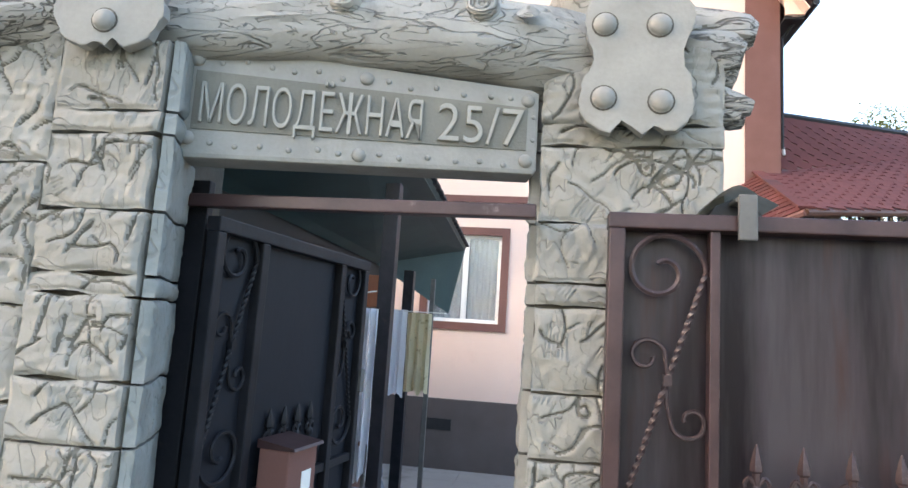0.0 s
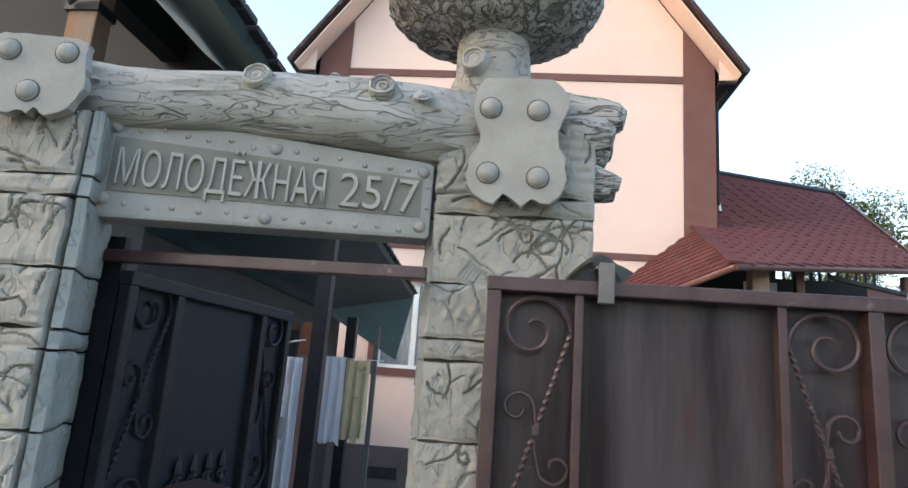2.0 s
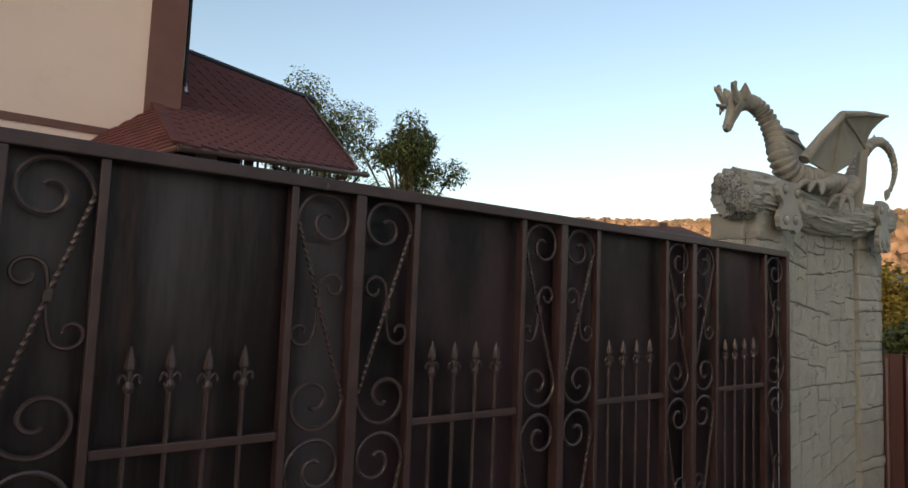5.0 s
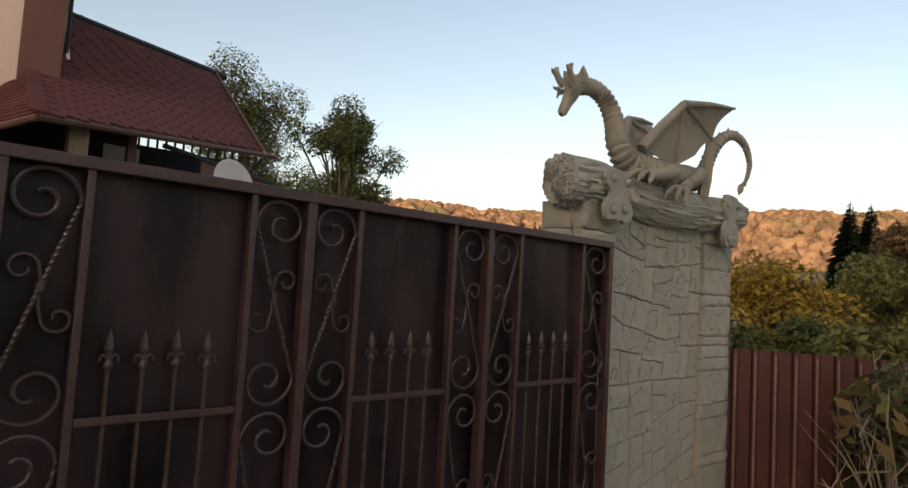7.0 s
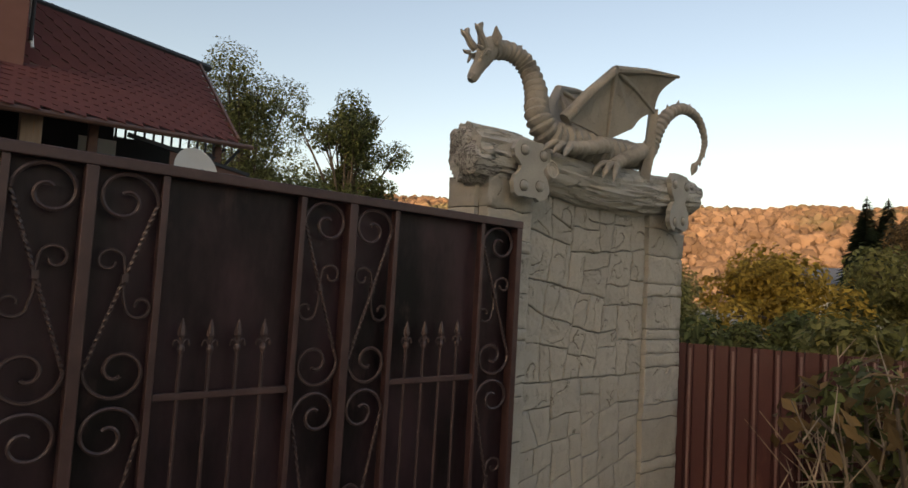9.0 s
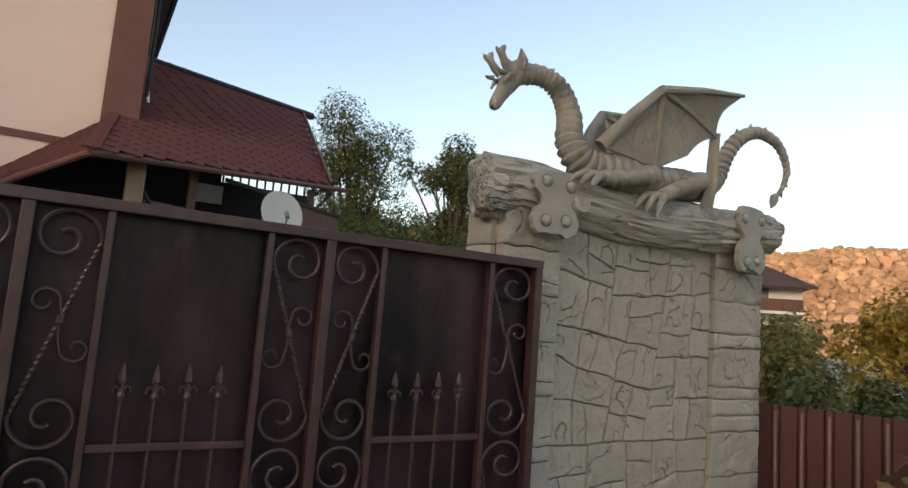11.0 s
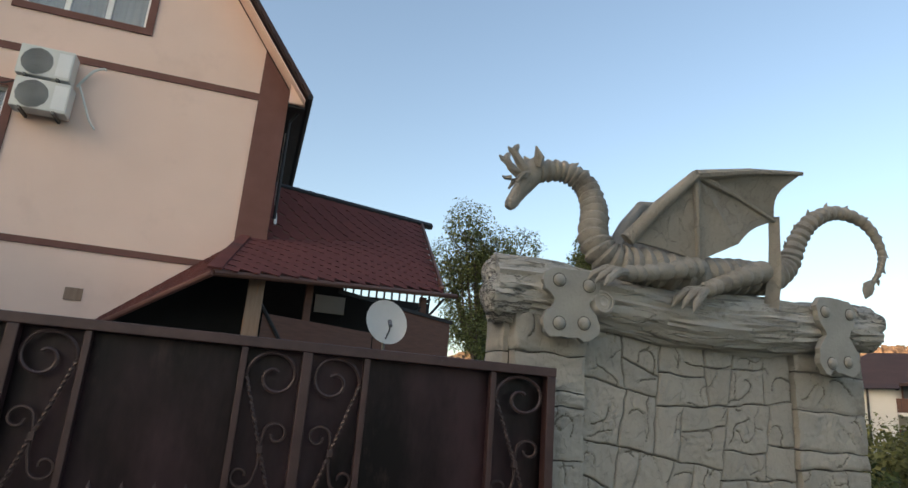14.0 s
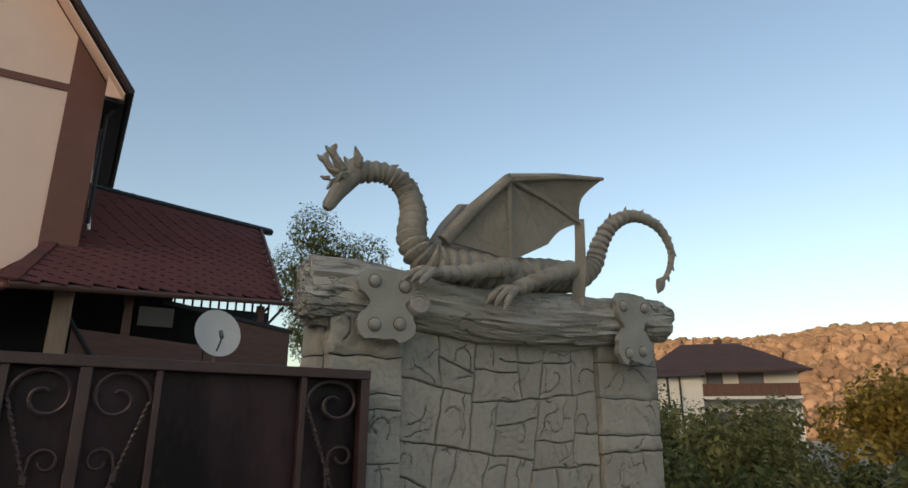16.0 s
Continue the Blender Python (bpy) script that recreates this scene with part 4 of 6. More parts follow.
for k in range(5):
    a = centres[k] + HALF
    b = centres[k + 1] - (HALF if k < 4 else 0.241)
    fields.append((a, b))
    gp("stile", stile_mesh, M_FRAME, at=pose(a, 0, 0)), gp("stile", stile_mesh, M_FRAME, at=pose(b, 0, 0))
# backing sheets, slightly dented
for k in range(5):
    bm = bmesh.new()
    a, b = centres[k] + 0.001, centres[k + 1] - 0.001
    nx, nz = 14, 16
    v = [[bm.verts.new((a + (b - a) * i / nx, 0.040 + 0.005 * noise.noise(Vector((a + i * 0.21, j * 0.2, k))), GB + 0.05 + (GT - 0.066 - GB) * j / nz)) for j in range(nz + 1)] for i in range(nx + 1)]
    for i in range(nx):
        for j in range(nz):
            bm.faces.new((v[i][j], v[i + 1][j], v[i + 1][j + 1], v[i][j + 1]))
    bmesh.ops.solidify(bm, geom=bm.faces[:], thickness=0.003)
    gp("sheet", bm, M_FADED_SHEEN if k < 2 else M_SHEET, "dark weathered sheet metal", smooth=True)


def scroll_mesh(w, top, low, name):
    """The long S of one narrow panel: a scroll above, a straight bar, a scroll below, two curls on the bar."""
    bm = bmesh.new()
    r = w * 0.535
    up = spiral(w - r - 0.003, top - 0.85 * r - 0.009, r * 0.18, r, 480, 0, 38)
    down = spiral(r + 0.003, low + 0.85 * r + 0.012, r, r * 0.18, 180, 180 + 480, 38)
    p, q = Vector(up[-1]), Vector(down[0])
    tube(bm, [(x, 0, z) for x, _, z in up], 0.0068, 6)
    tube(bm, [(x, 0, z) for x, _, z in down], 0.0068, 6)
    # the straight part is a twisted square bar
    d = (q - p).normalized()
    side, deep = Vector((d.z, 0, -d.x)), Vector((0, 1, 0))
    turns = 100
    rings = [[bm.verts.new(p.lerp(q, i / turns) + (side * math.cos(a) + deep * math.sin(a)) * 0.0070) for a in (0.42 * i + k * math.pi / 2 for k in range(4))] for i in range(turns + 1)]
    for a, b in zip(rings, rings[1:]):
        for k in range(4):
            bm.faces.new((a[k], a[(k + 1) % 4], b[(k + 1) % 4], b[k]))
    zm = p.z + (q.z - p.z) * 0.46
    xm = p.x + (q.x - p.x) * 0.46
    k = w * 0.235
    tube(bm, [(x, 0.004, z) for x, _, z in spiral(xm - k * 1.1, zm + 0.05, k * 0.35, k, 30 + 330, 20, 18) + [(xm - k * 0.02, 0, zm + 0.025), (xm + 0.002, 0, zm)]], 0.0056, 6)
    tube(bm, [(x, 0.004, z) for x, _, z in [(xm - 0.002, 0, zm), (xm + k * 0.0, 0, zm - 0.05)] + spiral(xm + k * 1.2, zm - 0.085, k, k * 0.3, 205, 205 + 340, 18)], 0.0056, 6)
    box(bm, xm - 0.009, xm + 0.009, -0.008, 0.010, zm - 0.012, zm + 0.012)
    return finish(bm, name, M_IRON, True)


W = HALF - 0.034
up_mesh = scroll_mesh(W, GT - 0.038, RAIL - 0.005, "scroll")
low_mesh = scroll_mesh(W, GB + 0.05 + (RAIL - 0.015 - GB - 0.05), GB + 0.05, "scroll")
for k in range(5):
    for m in (up_mesh, low_mesh):
        gp("scroll", m, M_IRON, at=pose(centres[k] + 0.021, 0, 0))
        gp("scroll", m, M_IRON, at=pose(centres[k + 1] - 0.021, 0, 0) @ Matrix.Diagonal((-1.0 if k < 4 else -1.16, 1, 1, 1)))


def spear_mesh():
    bm = bmesh.new()
    t = 1.424
    tube(bm, [(0, 0, GB + 0.05), (0, 0, t - 0.1)], 0.007, 6)
    tube(bm, [(0, 0, t - 0.115), (0, 0, t - 0.105), (0, 0, t - 0.095), (0, 0, t - 0.085)], [0.007, 0.013, 0.013, 0.008], 8)
    tube(bm, [(0, 0, t - 0.085), (0, 0, t - 0.06), (0, 0, t - 0.055), (0, 0, t - 0.05), (0, 0, t - 0.04), (0, 0, t - 0.02), (0, 0, t)], [0.008, 0.009, 0.014, 0.014, 0.013, 0.008, 0.002], 6)
    for s in (-1, 1):
        tube(bm, smoothline([(0, -0.002, t - 0.09), (s * 0.014, -0.002, t - 0.07), (s * 0.024, -0.002, t - 0.078), (s * 0.025, -0.002, t - 0.092)], 4), [0.0045] * 12 + [0.002], 5)
    return finish(bm, "spear", M_IRON, True)


spear = spear_mesh()
rng = random.Random(5)
for a, b in fields:
    gp("rail", B(a + 0.013, b - 0.013, -0.008, 0.012, RAIL - 0.012, RAIL + 0.012, bevel=0.003), M_FRAME)
    mid = (a + b) / 2 - 0.012
    for j in range(4):
        gp("spear", spear, M_IRON, at=pose(mid + (j - 1.5) * 0.094, 0.0, rng.uniform(-0.004, 0.004)))
# guide bracket that keeps the gate upright, with its arched cap
guide = thing("gate_guide", "grey guide bracket over the gate with an arched cap", "bracket", (0.80, GY, 0))
part("bracket", B(-0.019, 0.021, -0.04, -0.026, GT - 0.058, GT + 0.045, bevel=0.004), M_GALV, guide)
part("bracket_arm", B(-0.022, 0.022, -0.025, 0.14, GT + 0.03, GT + 0.04, bevel=0.003), M_GALV, guide)
bm = bmesh.new()
arc = [(-0.098 + 0.168 * i / 12, GT + 0.004 + 0.066 * (1 - abs(i / 6 - 1) ** 1.5) + (0.022 if i > 9 else 0.0) * (i - 9) / 3) for i in range(13)]
v = [[bm.verts.new((x, y, z)) for x, z in arc] for y in (-0.02, 0.08, 0.2)]
for a, b in zip(v, v[1:]):
    for i in range(12):
        bm.faces.new((a[i], a[i + 1], b[i + 1], b[i]))
bmesh.ops.solidify(bm, geom=bm.faces[:], thickness=0.014)
part("cap", bm, M_LETTER, guide, "curved cement-grey cap", smooth=True)
# Black fill added so the hollow under the cap stays in shade.
part("cap_dark_fill", slab(bmesh.new(), [(-0.07, GT + 0.003), (0.055, GT + 0.003), (0.03, GT + 0.040), (-0.014, GT + 0.048), (-0.05, GT + 0.032)], 0.14), M_BLACK, guide, "black block added for the shade under the cap", at=pose(0, 0.03, 0))


# ---- wicket portal of modelled cement ----
def knot(bm, at, r, normal=(0, -1, 0.25)):
    n = Vector(normal).normalized()
    m = Matrix.Translation(at) @ n.to_track_quat("Z", "Y").to_matrix().to_4x4()
    prof = [(r * 1.25, -0.02), (r * 1.12, 0.004), (r, 0.016), (r * 0.86, 0.018), (r * 0.8, 0.009), (r * 0.62, 0.012), (r * 0.55, 0.006), (r * 0.35, 0.010), (r * 0.12, 0.004)]
    prev = None
    for q, hgt in prof:
        ring = [bm.verts.new(m @ Vector((q * math.cos(a * 0.3927) * (1 + 0.06 * math.sin(a * 2.1)), q * math.sin(a * 0.3927), hgt))) for a in range(16)]
        if prev:
            for k in range(16):
                bm.faces.new((prev[k], prev[(k + 1) % 16], ring[(k + 1) % 16], ring[k]))
        prev = ring
    bm.faces.new(prev)
    return bm


def barklog(pts, radii, name, ends=(True, True), seg=40, furrow=0.05, freq=16.0):
    """A log: long furrows in the surface, following its line."""
    line = smoothline([(*p, r) for p, r in zip(pts, radii)], 10)
    bm = bmesh.new()
    rings = []
    cum = 0.0
    for i, q in enumerate(line):
        p, r = Vector(q[:3]), q[3]
        d = Vector(line[min(i + 1, len(line) - 1)][:3]) - Vector(line[max(i - 1, 0)][:3])
        d.normalize()
        if i:
            cum += (p - Vector(line[i - 1][:3])).length
        side = d.cross(Vector((0, 0, 1))).normalized()
        up = side.cross(d)
        ring = []
        for k in range(seg):
            a = 2 * math.pi * k / seg
            c, s = math.cos(a), math.sin(a)
            lump = noise.noise(Vector((cum * 3.2, c * 1.6, s * 1.6)))
            fur = abs(noise.noise(Vector((cum * 2.6, c * freq * 0.30, s * freq * 0.30)) + Vector((3, 1, 7)))) + 0.5 * abs(noise.noise(Vector((cum * 6, c * freq * 0.6, s * freq * 0.6))))
            rr = r * (1 + 0.10 * lump - furrow * 1.6 + furrow * 4.0 * min(fur, 0.45))
            ring.append(bm.verts.new(p + (side * c + up * s) * rr))
        rings.append(ring)
    for a, b in zip(rings, rings[1:]):
        for k in range(seg):
            bm.faces.new((a[k], a[(k + 1) % seg], b[(k + 1) % seg], b[k]))
    for ring in (rings[0], rings[-1]):
        c = sum((v.co for v in ring), Vector()) / seg
        ct = bm.verts.new(c)
        for k in range(seg):
            bm.faces.new((ring[k], ring[(k + 1) % seg], ct))
    return bm


def splinters(parent, at, direction, rad, length, rng, n=16, fat=1.0):
    """The broken end of a log: bundled wood fibres, each a part."""
    d = Vector(direction).normalized()
    u = d.orthogonal().normalized()
    w = d.cross(u)
    for k in range(n):
        a = rng.uniform(0, 6.28)
        r = rad * (rng.random() ** 0.5) * 0.8
        o = Vector(at) + (u * math.cos(a) + w * math.sin(a)) * r
        tip = o + d * length * rng.uniform(0.62, 0.95) + (u * math.cos(a) + w * math.sin(a)) * rad * 0.15 + Vector((0, 0, -0.02))
        q = rad * rng.uniform(0.32, 0.52) * fat
        bm = bmesh.new()
        tube(bm, smoothline([tuple(o - d * 0.06), tuple(o.lerp(tip, 0.5) + u * rng.uniform(-0.012, 0.012)), tuple(tip)], 4), [q, q, q, q * 1.02, q * 1.02, q * 1.0, q * 0.96, q * 0.86, q * 0.55], 12, wob=0.25, wfreq=38)
        part("splinter", bm, M_FIBRE, parent, smooth=True)


def torn_plate(w, hgt, rng, waist=0.0, jag=0.008, shield=0.0):
    """An outline like hammered iron with torn edges: two lobes and, if wanted, a pinched middle."""
    def half(v):
        end = 1 - 0.30 * abs(2 * v - 1) ** 9 - shield * max(0.0, 1 - 2.2 * v) ** 2
        return w / 2 * end - waist * math.exp(-((v - 0.52) / 0.13) ** 2) + jag * rng.uniform(-0.6, 0.6)
    n = 17
    right = [(half(i / (n - 1)), -hgt / 2 + hgt * i / (n - 1)) for i in range(n)]
    left = [(-half(i / (n - 1)), -hgt / 2 + hgt * i / (n - 1)) for i in range(n)]
    k = 7
    low = [(left[0][0] + (right[0][0] - left[0][0]) * i / k, -hgt / 2 + jag * rng.uniform(-1, 1) + (0.022 if i in (2, 5) else 0)) for i in range(1, k)]
    high = [(right[-1][0] + (left[-1][0] - right[-1][0]) * i / k, hgt / 2 + jag * rng.uniform(-0.5, 0.5)) for i in range(1, k)]
    return [left[0]] + low + right + high + left[:0:-1]


def strap(name, at, turn, w, hgt, rivets, seed, r=0.03, waist=0.0, shield=0.0, group="cement straps"):
    st = thing(name, "grey cement strap modelled as torn iron with rivets", "strap", at, group, turn=turn)
    rng = random.Random(seed)
    bm = slab(bmesh.new(), torn_plate(w, hgt, rng, waist, 0.013, shield), 0.03, bevel=0.005)
    bmesh.ops.triangulate(bm, faces=bm.faces[:])
    bm.transform(Matrix.Translation((0, -0.03, 0)))
    part("plate", bm, M_PLATE, st)
    for x, z in rivets:
        part("rivet_seat", tube(bmesh.new(), [(x, -0.025, z), (x, -0.0315, z)], r * 1.2, 16), M_JOINT, st, "dark disc showing as a ring round the rivet")
        part("rivet", dome(tube(bmesh.new(), [(x, -0.028, z), (x, -0.034, z)], r * 1.06, 14), (x, -0.033, z), r, 0.62), M_PLATE, st, smooth=True)
    return st


def rect(x0, x1, z0, z1):
    return [(x0, z0), (x1, z0), (x1, z1), (x0, z1)]


rng = random.Random(21)
# left pier with its splayed side, and the wall beyond it
pier = thing("gate_pier", "cement pier modelled as rough carved stone", "pier", (-0.70, 1.52, 0), group="wicket piers")
core = [(-0.83, 1.535), (-0.475, 1.535), (-0.575, 1.78), (-0.575, 2.0), (-0.83, 2.0)]
bm = slab(bmesh.new(), [(x + 0.65, y - 1.52) for x, y in core], 2.26, axis="z")
part("core", bm, M_JOINT, pier)
zs = [0.0, 0.19, 0.40, 0.46, 0.68, 0.88, 0.94, 1.12, 1.325, 1.464, 1.651, 1.698, 1.843, 2.022, 2.078, 2.25]
side_turn = math.degrees(math.atan2(1.78 - 1.535, -0.575 + 0.475))
for i, (a, b) in enumerate(zip(zs, zs[1:])):
    thin = b - a < 0.08
    me = stone(rect(-0.088, 0.185, 0, b - a), 0.038, rng, 0.0036 if a > 1 else 0.014, 0.006, 0.005, 150 if thin else 200, place=(i * 0.1, a))
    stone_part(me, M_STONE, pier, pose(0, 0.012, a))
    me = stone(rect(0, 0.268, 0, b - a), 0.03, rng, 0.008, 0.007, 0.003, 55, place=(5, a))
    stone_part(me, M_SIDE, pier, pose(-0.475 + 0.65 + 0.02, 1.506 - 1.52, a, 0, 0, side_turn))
wall = thing("wall_west", "rough modelled stone wall beside the wicket", "wall", (-1.65, 1.52, 0), kind="structure")
part("core", B(-1.4, 0.765, 0.03, 0.35, 0, 2.3), M_JOINT, wall)
for a, b in zip([0, 0.4, 0.75, 1.05, 1.4, 1.62, 1.95], [0.4, 0.75, 1.05, 1.4, 1.62, 1.95, 2.28]):
    x = 0.858
    while x > -1.35:
        w = rng.uniform(0.2, 0.36)
        me = stone(rect(0, w, 0, b - a), 0.05, rng, 0.005 if x > 0.2 and a > 1 else 0.016, 0.007, 0.007, 200, place=(x, a))
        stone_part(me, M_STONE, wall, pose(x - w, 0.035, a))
        x -= w
# right pier
pier2 = thing("gate_pier", "cement pier modelled as rough carved stone", "pier", (0.56, 1.80, 0), group="wicket piers")
part("core", B(-0.215, 0.215, 0.005, 0.34, 0, 2.42), M_JOINT, pier2)
zs = [0.0, 0.2, 0.42, 0.48, 0.68, 0.90, 0.96, 1.14, 1.336, 1.490, 1.695, 1.754, 1.904, 2.097, 2.155, 2.42]
for i, (a, b) in enumerate(zip(zs, zs[1:])):
    me = stone(rect(-0.22, 0.225, 0, b - a), 0.038, rng, 0.0036 if a > 1.1 else 0.014, 0.006, 0.006, 200, place=(i * 0.1, a + 3), lean=60)
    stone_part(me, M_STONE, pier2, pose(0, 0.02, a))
    me = stone(rect(0, 0.30, 0, b - a), 0.03, rng, 0.009, 0.007, 0.004, 90, place=(8, a))
    stone_part(me, M_STONE, pier2, pose(-0.213, 0.335, a, 0, 0, -90))
# log over the wicket
log = thing("portal_log", "grey cement lintel modelled as a gnarled log", "log", (-0.1, 1.72, 2.36))
bm = barklog([(-0.78, -0.16, 0.02), (-0.42, -0.09, -0.03), (-0.1, -0.02, 0.0), (0.22, 0.05, 0.005), (0.46, 0.14, 0.0), (0.62, 0.19, -0.03), (0.78, 0.19, -0.04)], [0.09, 0.095, 0.10, 0.11, 0.125, 0.12, 0.11], "log")
part("trunk", bm, M_LOG, log, smooth=True)
splinters(log, (0.74, 0.145, 0.02), (1, -0.05, -0.12), 0.09, 0.25, random.Random(2), 10, 1.25)
splinters(log, (0.74, 0.14, -0.12), (1, -0.05, -0.2), 0.06, 0.23, random.Random(7), 6, 1.3)
splinters(log, (-0.78, -0.16, 0.0), (-1, -0.1, -0.1), 0.10, 0.26, random.Random(3), 22)
for x, y, z in ((-0.045, -0.100, 0.050), (0.285, -0.035, 0.062)):
    part("knot", knot(bmesh.new(), (x, y, z), 0.036, (0.0, -0.95, 0.32)), M_LOG, log, smooth=True)
part("branch_stub", tube(bmesh.new(), [(0.14, 0.0, 0.07), (0.14, -0.01, 0.108), (0.142, -0.012, 0.114)], [0.03, 0.016, 0.006], 10, wob=0.2), M_LOG, log, smooth=True)
for x, z in ((0.09, 0.0), (0.40, 0.05)):
    part("branch_stub", tube(bmesh.new(), [(x, -0.02, z), (x, -0.085 + 0.14 * x, z + 0.008), (x, -0.09 + 0.14 * x, z + 0.009)], [0.03, 0.012, 0.004], 10, wob=0.2), M_LOG, log, smooth=True)
# little cement tree that grows out of the lintel
tree = thing("cement_tree", "grey cement mushroom-shaped tree on the lintel", "sculpture", (0.46, 1.97, 2.40))
part("trunk", tube(bmesh.new(), smoothline([(0, 0.07, -0.05), (0.0, 0.05, 0.05), (0.01, 0.02, 0.14), (0.01, 0.0, 0.3), (0.01, 0, 0.46)], 5), [0.19, 0.18, 0.17, 0.158, 0.148, 0.138, 0.133, 0.13, 0.13, 0.128, 0.126, 0.124, 0.123, 0.122, 0.12, 0.12, 0.12, 0.12, 0.12, 0.12, 0.12], 26, wob=0.10, wfreq=16), M_LOG, tree, smooth=True)
part("knot", knot(bmesh.new(), (-0.04, -0.122, 0.20), 0.036, (-0.25, -1, 0.1)), M_CEM, tree, smooth=True)
bm = bmesh.new()
bmesh.ops.create_icosphere(bm, subdivisions=5, radius=1.0)
for v in bm.verts:
    n = v.co.copy()
    k = 1 + 0.05 * noise.noise(n * 3) + 0.055 * abs(noise.noise(n * 9)) + 0.035 * noise.noise(n * 21)
    v.co = Vector((n.x * 0.345 * k, n.y * 0.30 * k, (n.z * 0.23 if n.z > 0 else n.z * 0.17) * k + 0.47))
part("crown", bm, M_CROWN, tree, "furrowed rounded crown", smooth=True)
# straps
strap("cement_strap", (-0.645, 1.478, 2.315), 8, 0.245, 0.215, [(-0.07, 0.06), (0.07, 0.065), (-0.005, -0.045)], 4, 0.025, shield=0.3)
strap("cement_strap", (0.566, 1.752, 2.30), 0, 0.262, 0.36, [(-0.08, 0.088), (0.05, 0.085), (-0.078, -0.10), (0.056, -0.108)], 9, 0.027, waist=0.03)

# ---- the name board ----
sign = thing("name_board", "grey cement street sign with raised lettering and rivets", "sign", (-0.10, 1.690, 2.14), turn=12.6)
SW = 0.445
bm = slab(bmesh.new(), [(-SW, -0.135), (-SW + 0.02, -0.145), (SW - 0.01, -0.118), (SW, -0.108), (SW, 0.095), (SW - 0.02, 0.105), (0, 0.125), (-SW + 0.035, 0.15), (-SW, 0.125)], 0.09, bevel=0.012)
part("board", bm, M_PLATE, sign)
part("letter_field", slab(bmesh.new(), [(-SW + 0.035, -0.072), (SW - 0.03, -0.058), (SW - 0.03, 0.053), (-SW + 0.035, 0.077)], 0.003), mat("letter_field", (0.15, 0.145, 0.122), (0.22, 0.212, 0.18), 8, 130, 0.9, 0, 0.6, 0.006), sign, at=pose(0, -0.0035, 0))
for i, (x, z, r) in enumerate([(-SW + 0.035, 0.105, 0.018), (0.005, 0.093, 0.018), (SW - 0.03, 0.073, 0.018), (-SW + 0.03, -0.095, 0.018), (0.0, -0.105, 0.018), (SW - 0.03, -0.085, 0.018)] +
                              [(x, 0.112 - 0.045 * (x + SW) / (2 * SW) + 0.006 * math.sin(x * 40), 0.0075) for x in (-0.35, -0.29, -0.23, -0.175, -0.115, -0.055, 0.06, 0.115, 0.18, 0.25, 0.32, 0.37)] +
                              [(x, -0.108 + 0.012 * (x + SW) / (2 * SW) + 0.004 * math.sin(x * 50), 0.0075) for x in (-0.36, -0.30, -0.24, -0.17, -0.10, -0.05, 0.05, 0.10, 0.17, 0.24, 0.30, 0.36)] + [(-SW + 0.022, 0.05, 0.006), (SW - 0.014, 0.03, 0.006), (SW - 0.014, -0.03, 0.006)]):
    part("rivet", dome(bmesh.new(), (x, -0.001, z), r, 0.65, seg=10), M_PLATE, sign, smooth=True)


def letters(text, size, x, z, parent, stretch=1.0, slant=0.0):
    cu = bpy.data.curves.new("lettering", "FONT")
    cu.body, cu.size, cu.offset, cu.extrude, cu.bevel_depth, cu.bevel_resolution, cu.align_x, cu.space_character = text, size, -0.0022, 0.004, 0.002, 1, "LEFT", 1.0
    ob = bpy.data.objects.new("lettering", cu)
    scene.collection.objects.link(ob)
    me = bpy.data.meshes.new_from_object(ob.evaluated_get(bpy.context.evaluated_depsgraph_get()))
    bpy.data.objects.remove(ob)
    co = np.empty(len(me.vertices) * 3)
    me.vertices.foreach_get("co", co)
    co = co.reshape(-1, 3)
    x0, x1, y0, y1 = co[:, 0].min(), co[:, 0].max(), co[:, 1].min(), co[:, 1].max()
    me.materials.clear()
    me.materials.append(M_LETTER)
    sx = stretch / (x1 - x0)
    o = new("lettering", me)
    o.parent = parent
    o.matrix_basis = pose(x, -0.008, z, 90) @ Matrix.Diagonal((sx, 1, 1, 1)) @ Matrix.Translation((-x0, 0, 0))
    return tagged(o, "raised cement letters")


letters("МОЛОДЁЖНАЯ", 0.14, -SW + 0.055, -0.055, sign, 0.54)
letters("25/7", 0.14, 0.19, -0.052, sign, 0.215)

# ---- wicket frame and its open leaf ----
wicket = thing("wicket_doorway", "dark metal door frame between the two piers", "doorway", (-0.1, 1.8, 0))
part("lintel_bar", B(-0.54, 0.44, -0.07, -0.032, 1.902, 1.936, bevel=0.004), M_FRAME, wicket, "worn brown cross bar")
part("jamb", B(-0.53, -0.43, -0.03, 0.0, 0, 1.98, bevel=0.004), M_DARKIRON, wicket)
leaf = thing("wicket_leaf", "dark metal wicket leaf with scrolls, standing open", "gate", (-0.49, 1.74, 0), turn=83)
LW, LT = 1.0, 1.88
part("sheet", B(0.02, LW - 0.02, 0.012, 0.016, 0.12, LT - 0.02), M_DARKSHEET, leaf)
part("top_rail", B(0, LW, -0.02, 0.02, LT - 0.04, LT, bevel=0.004), M_DARKIRON, leaf)
part("bottom_rail", B(0, LW, -0.02, 0.02, 0.1, 0.14, bevel=0.004), M_DARKIRON, leaf)
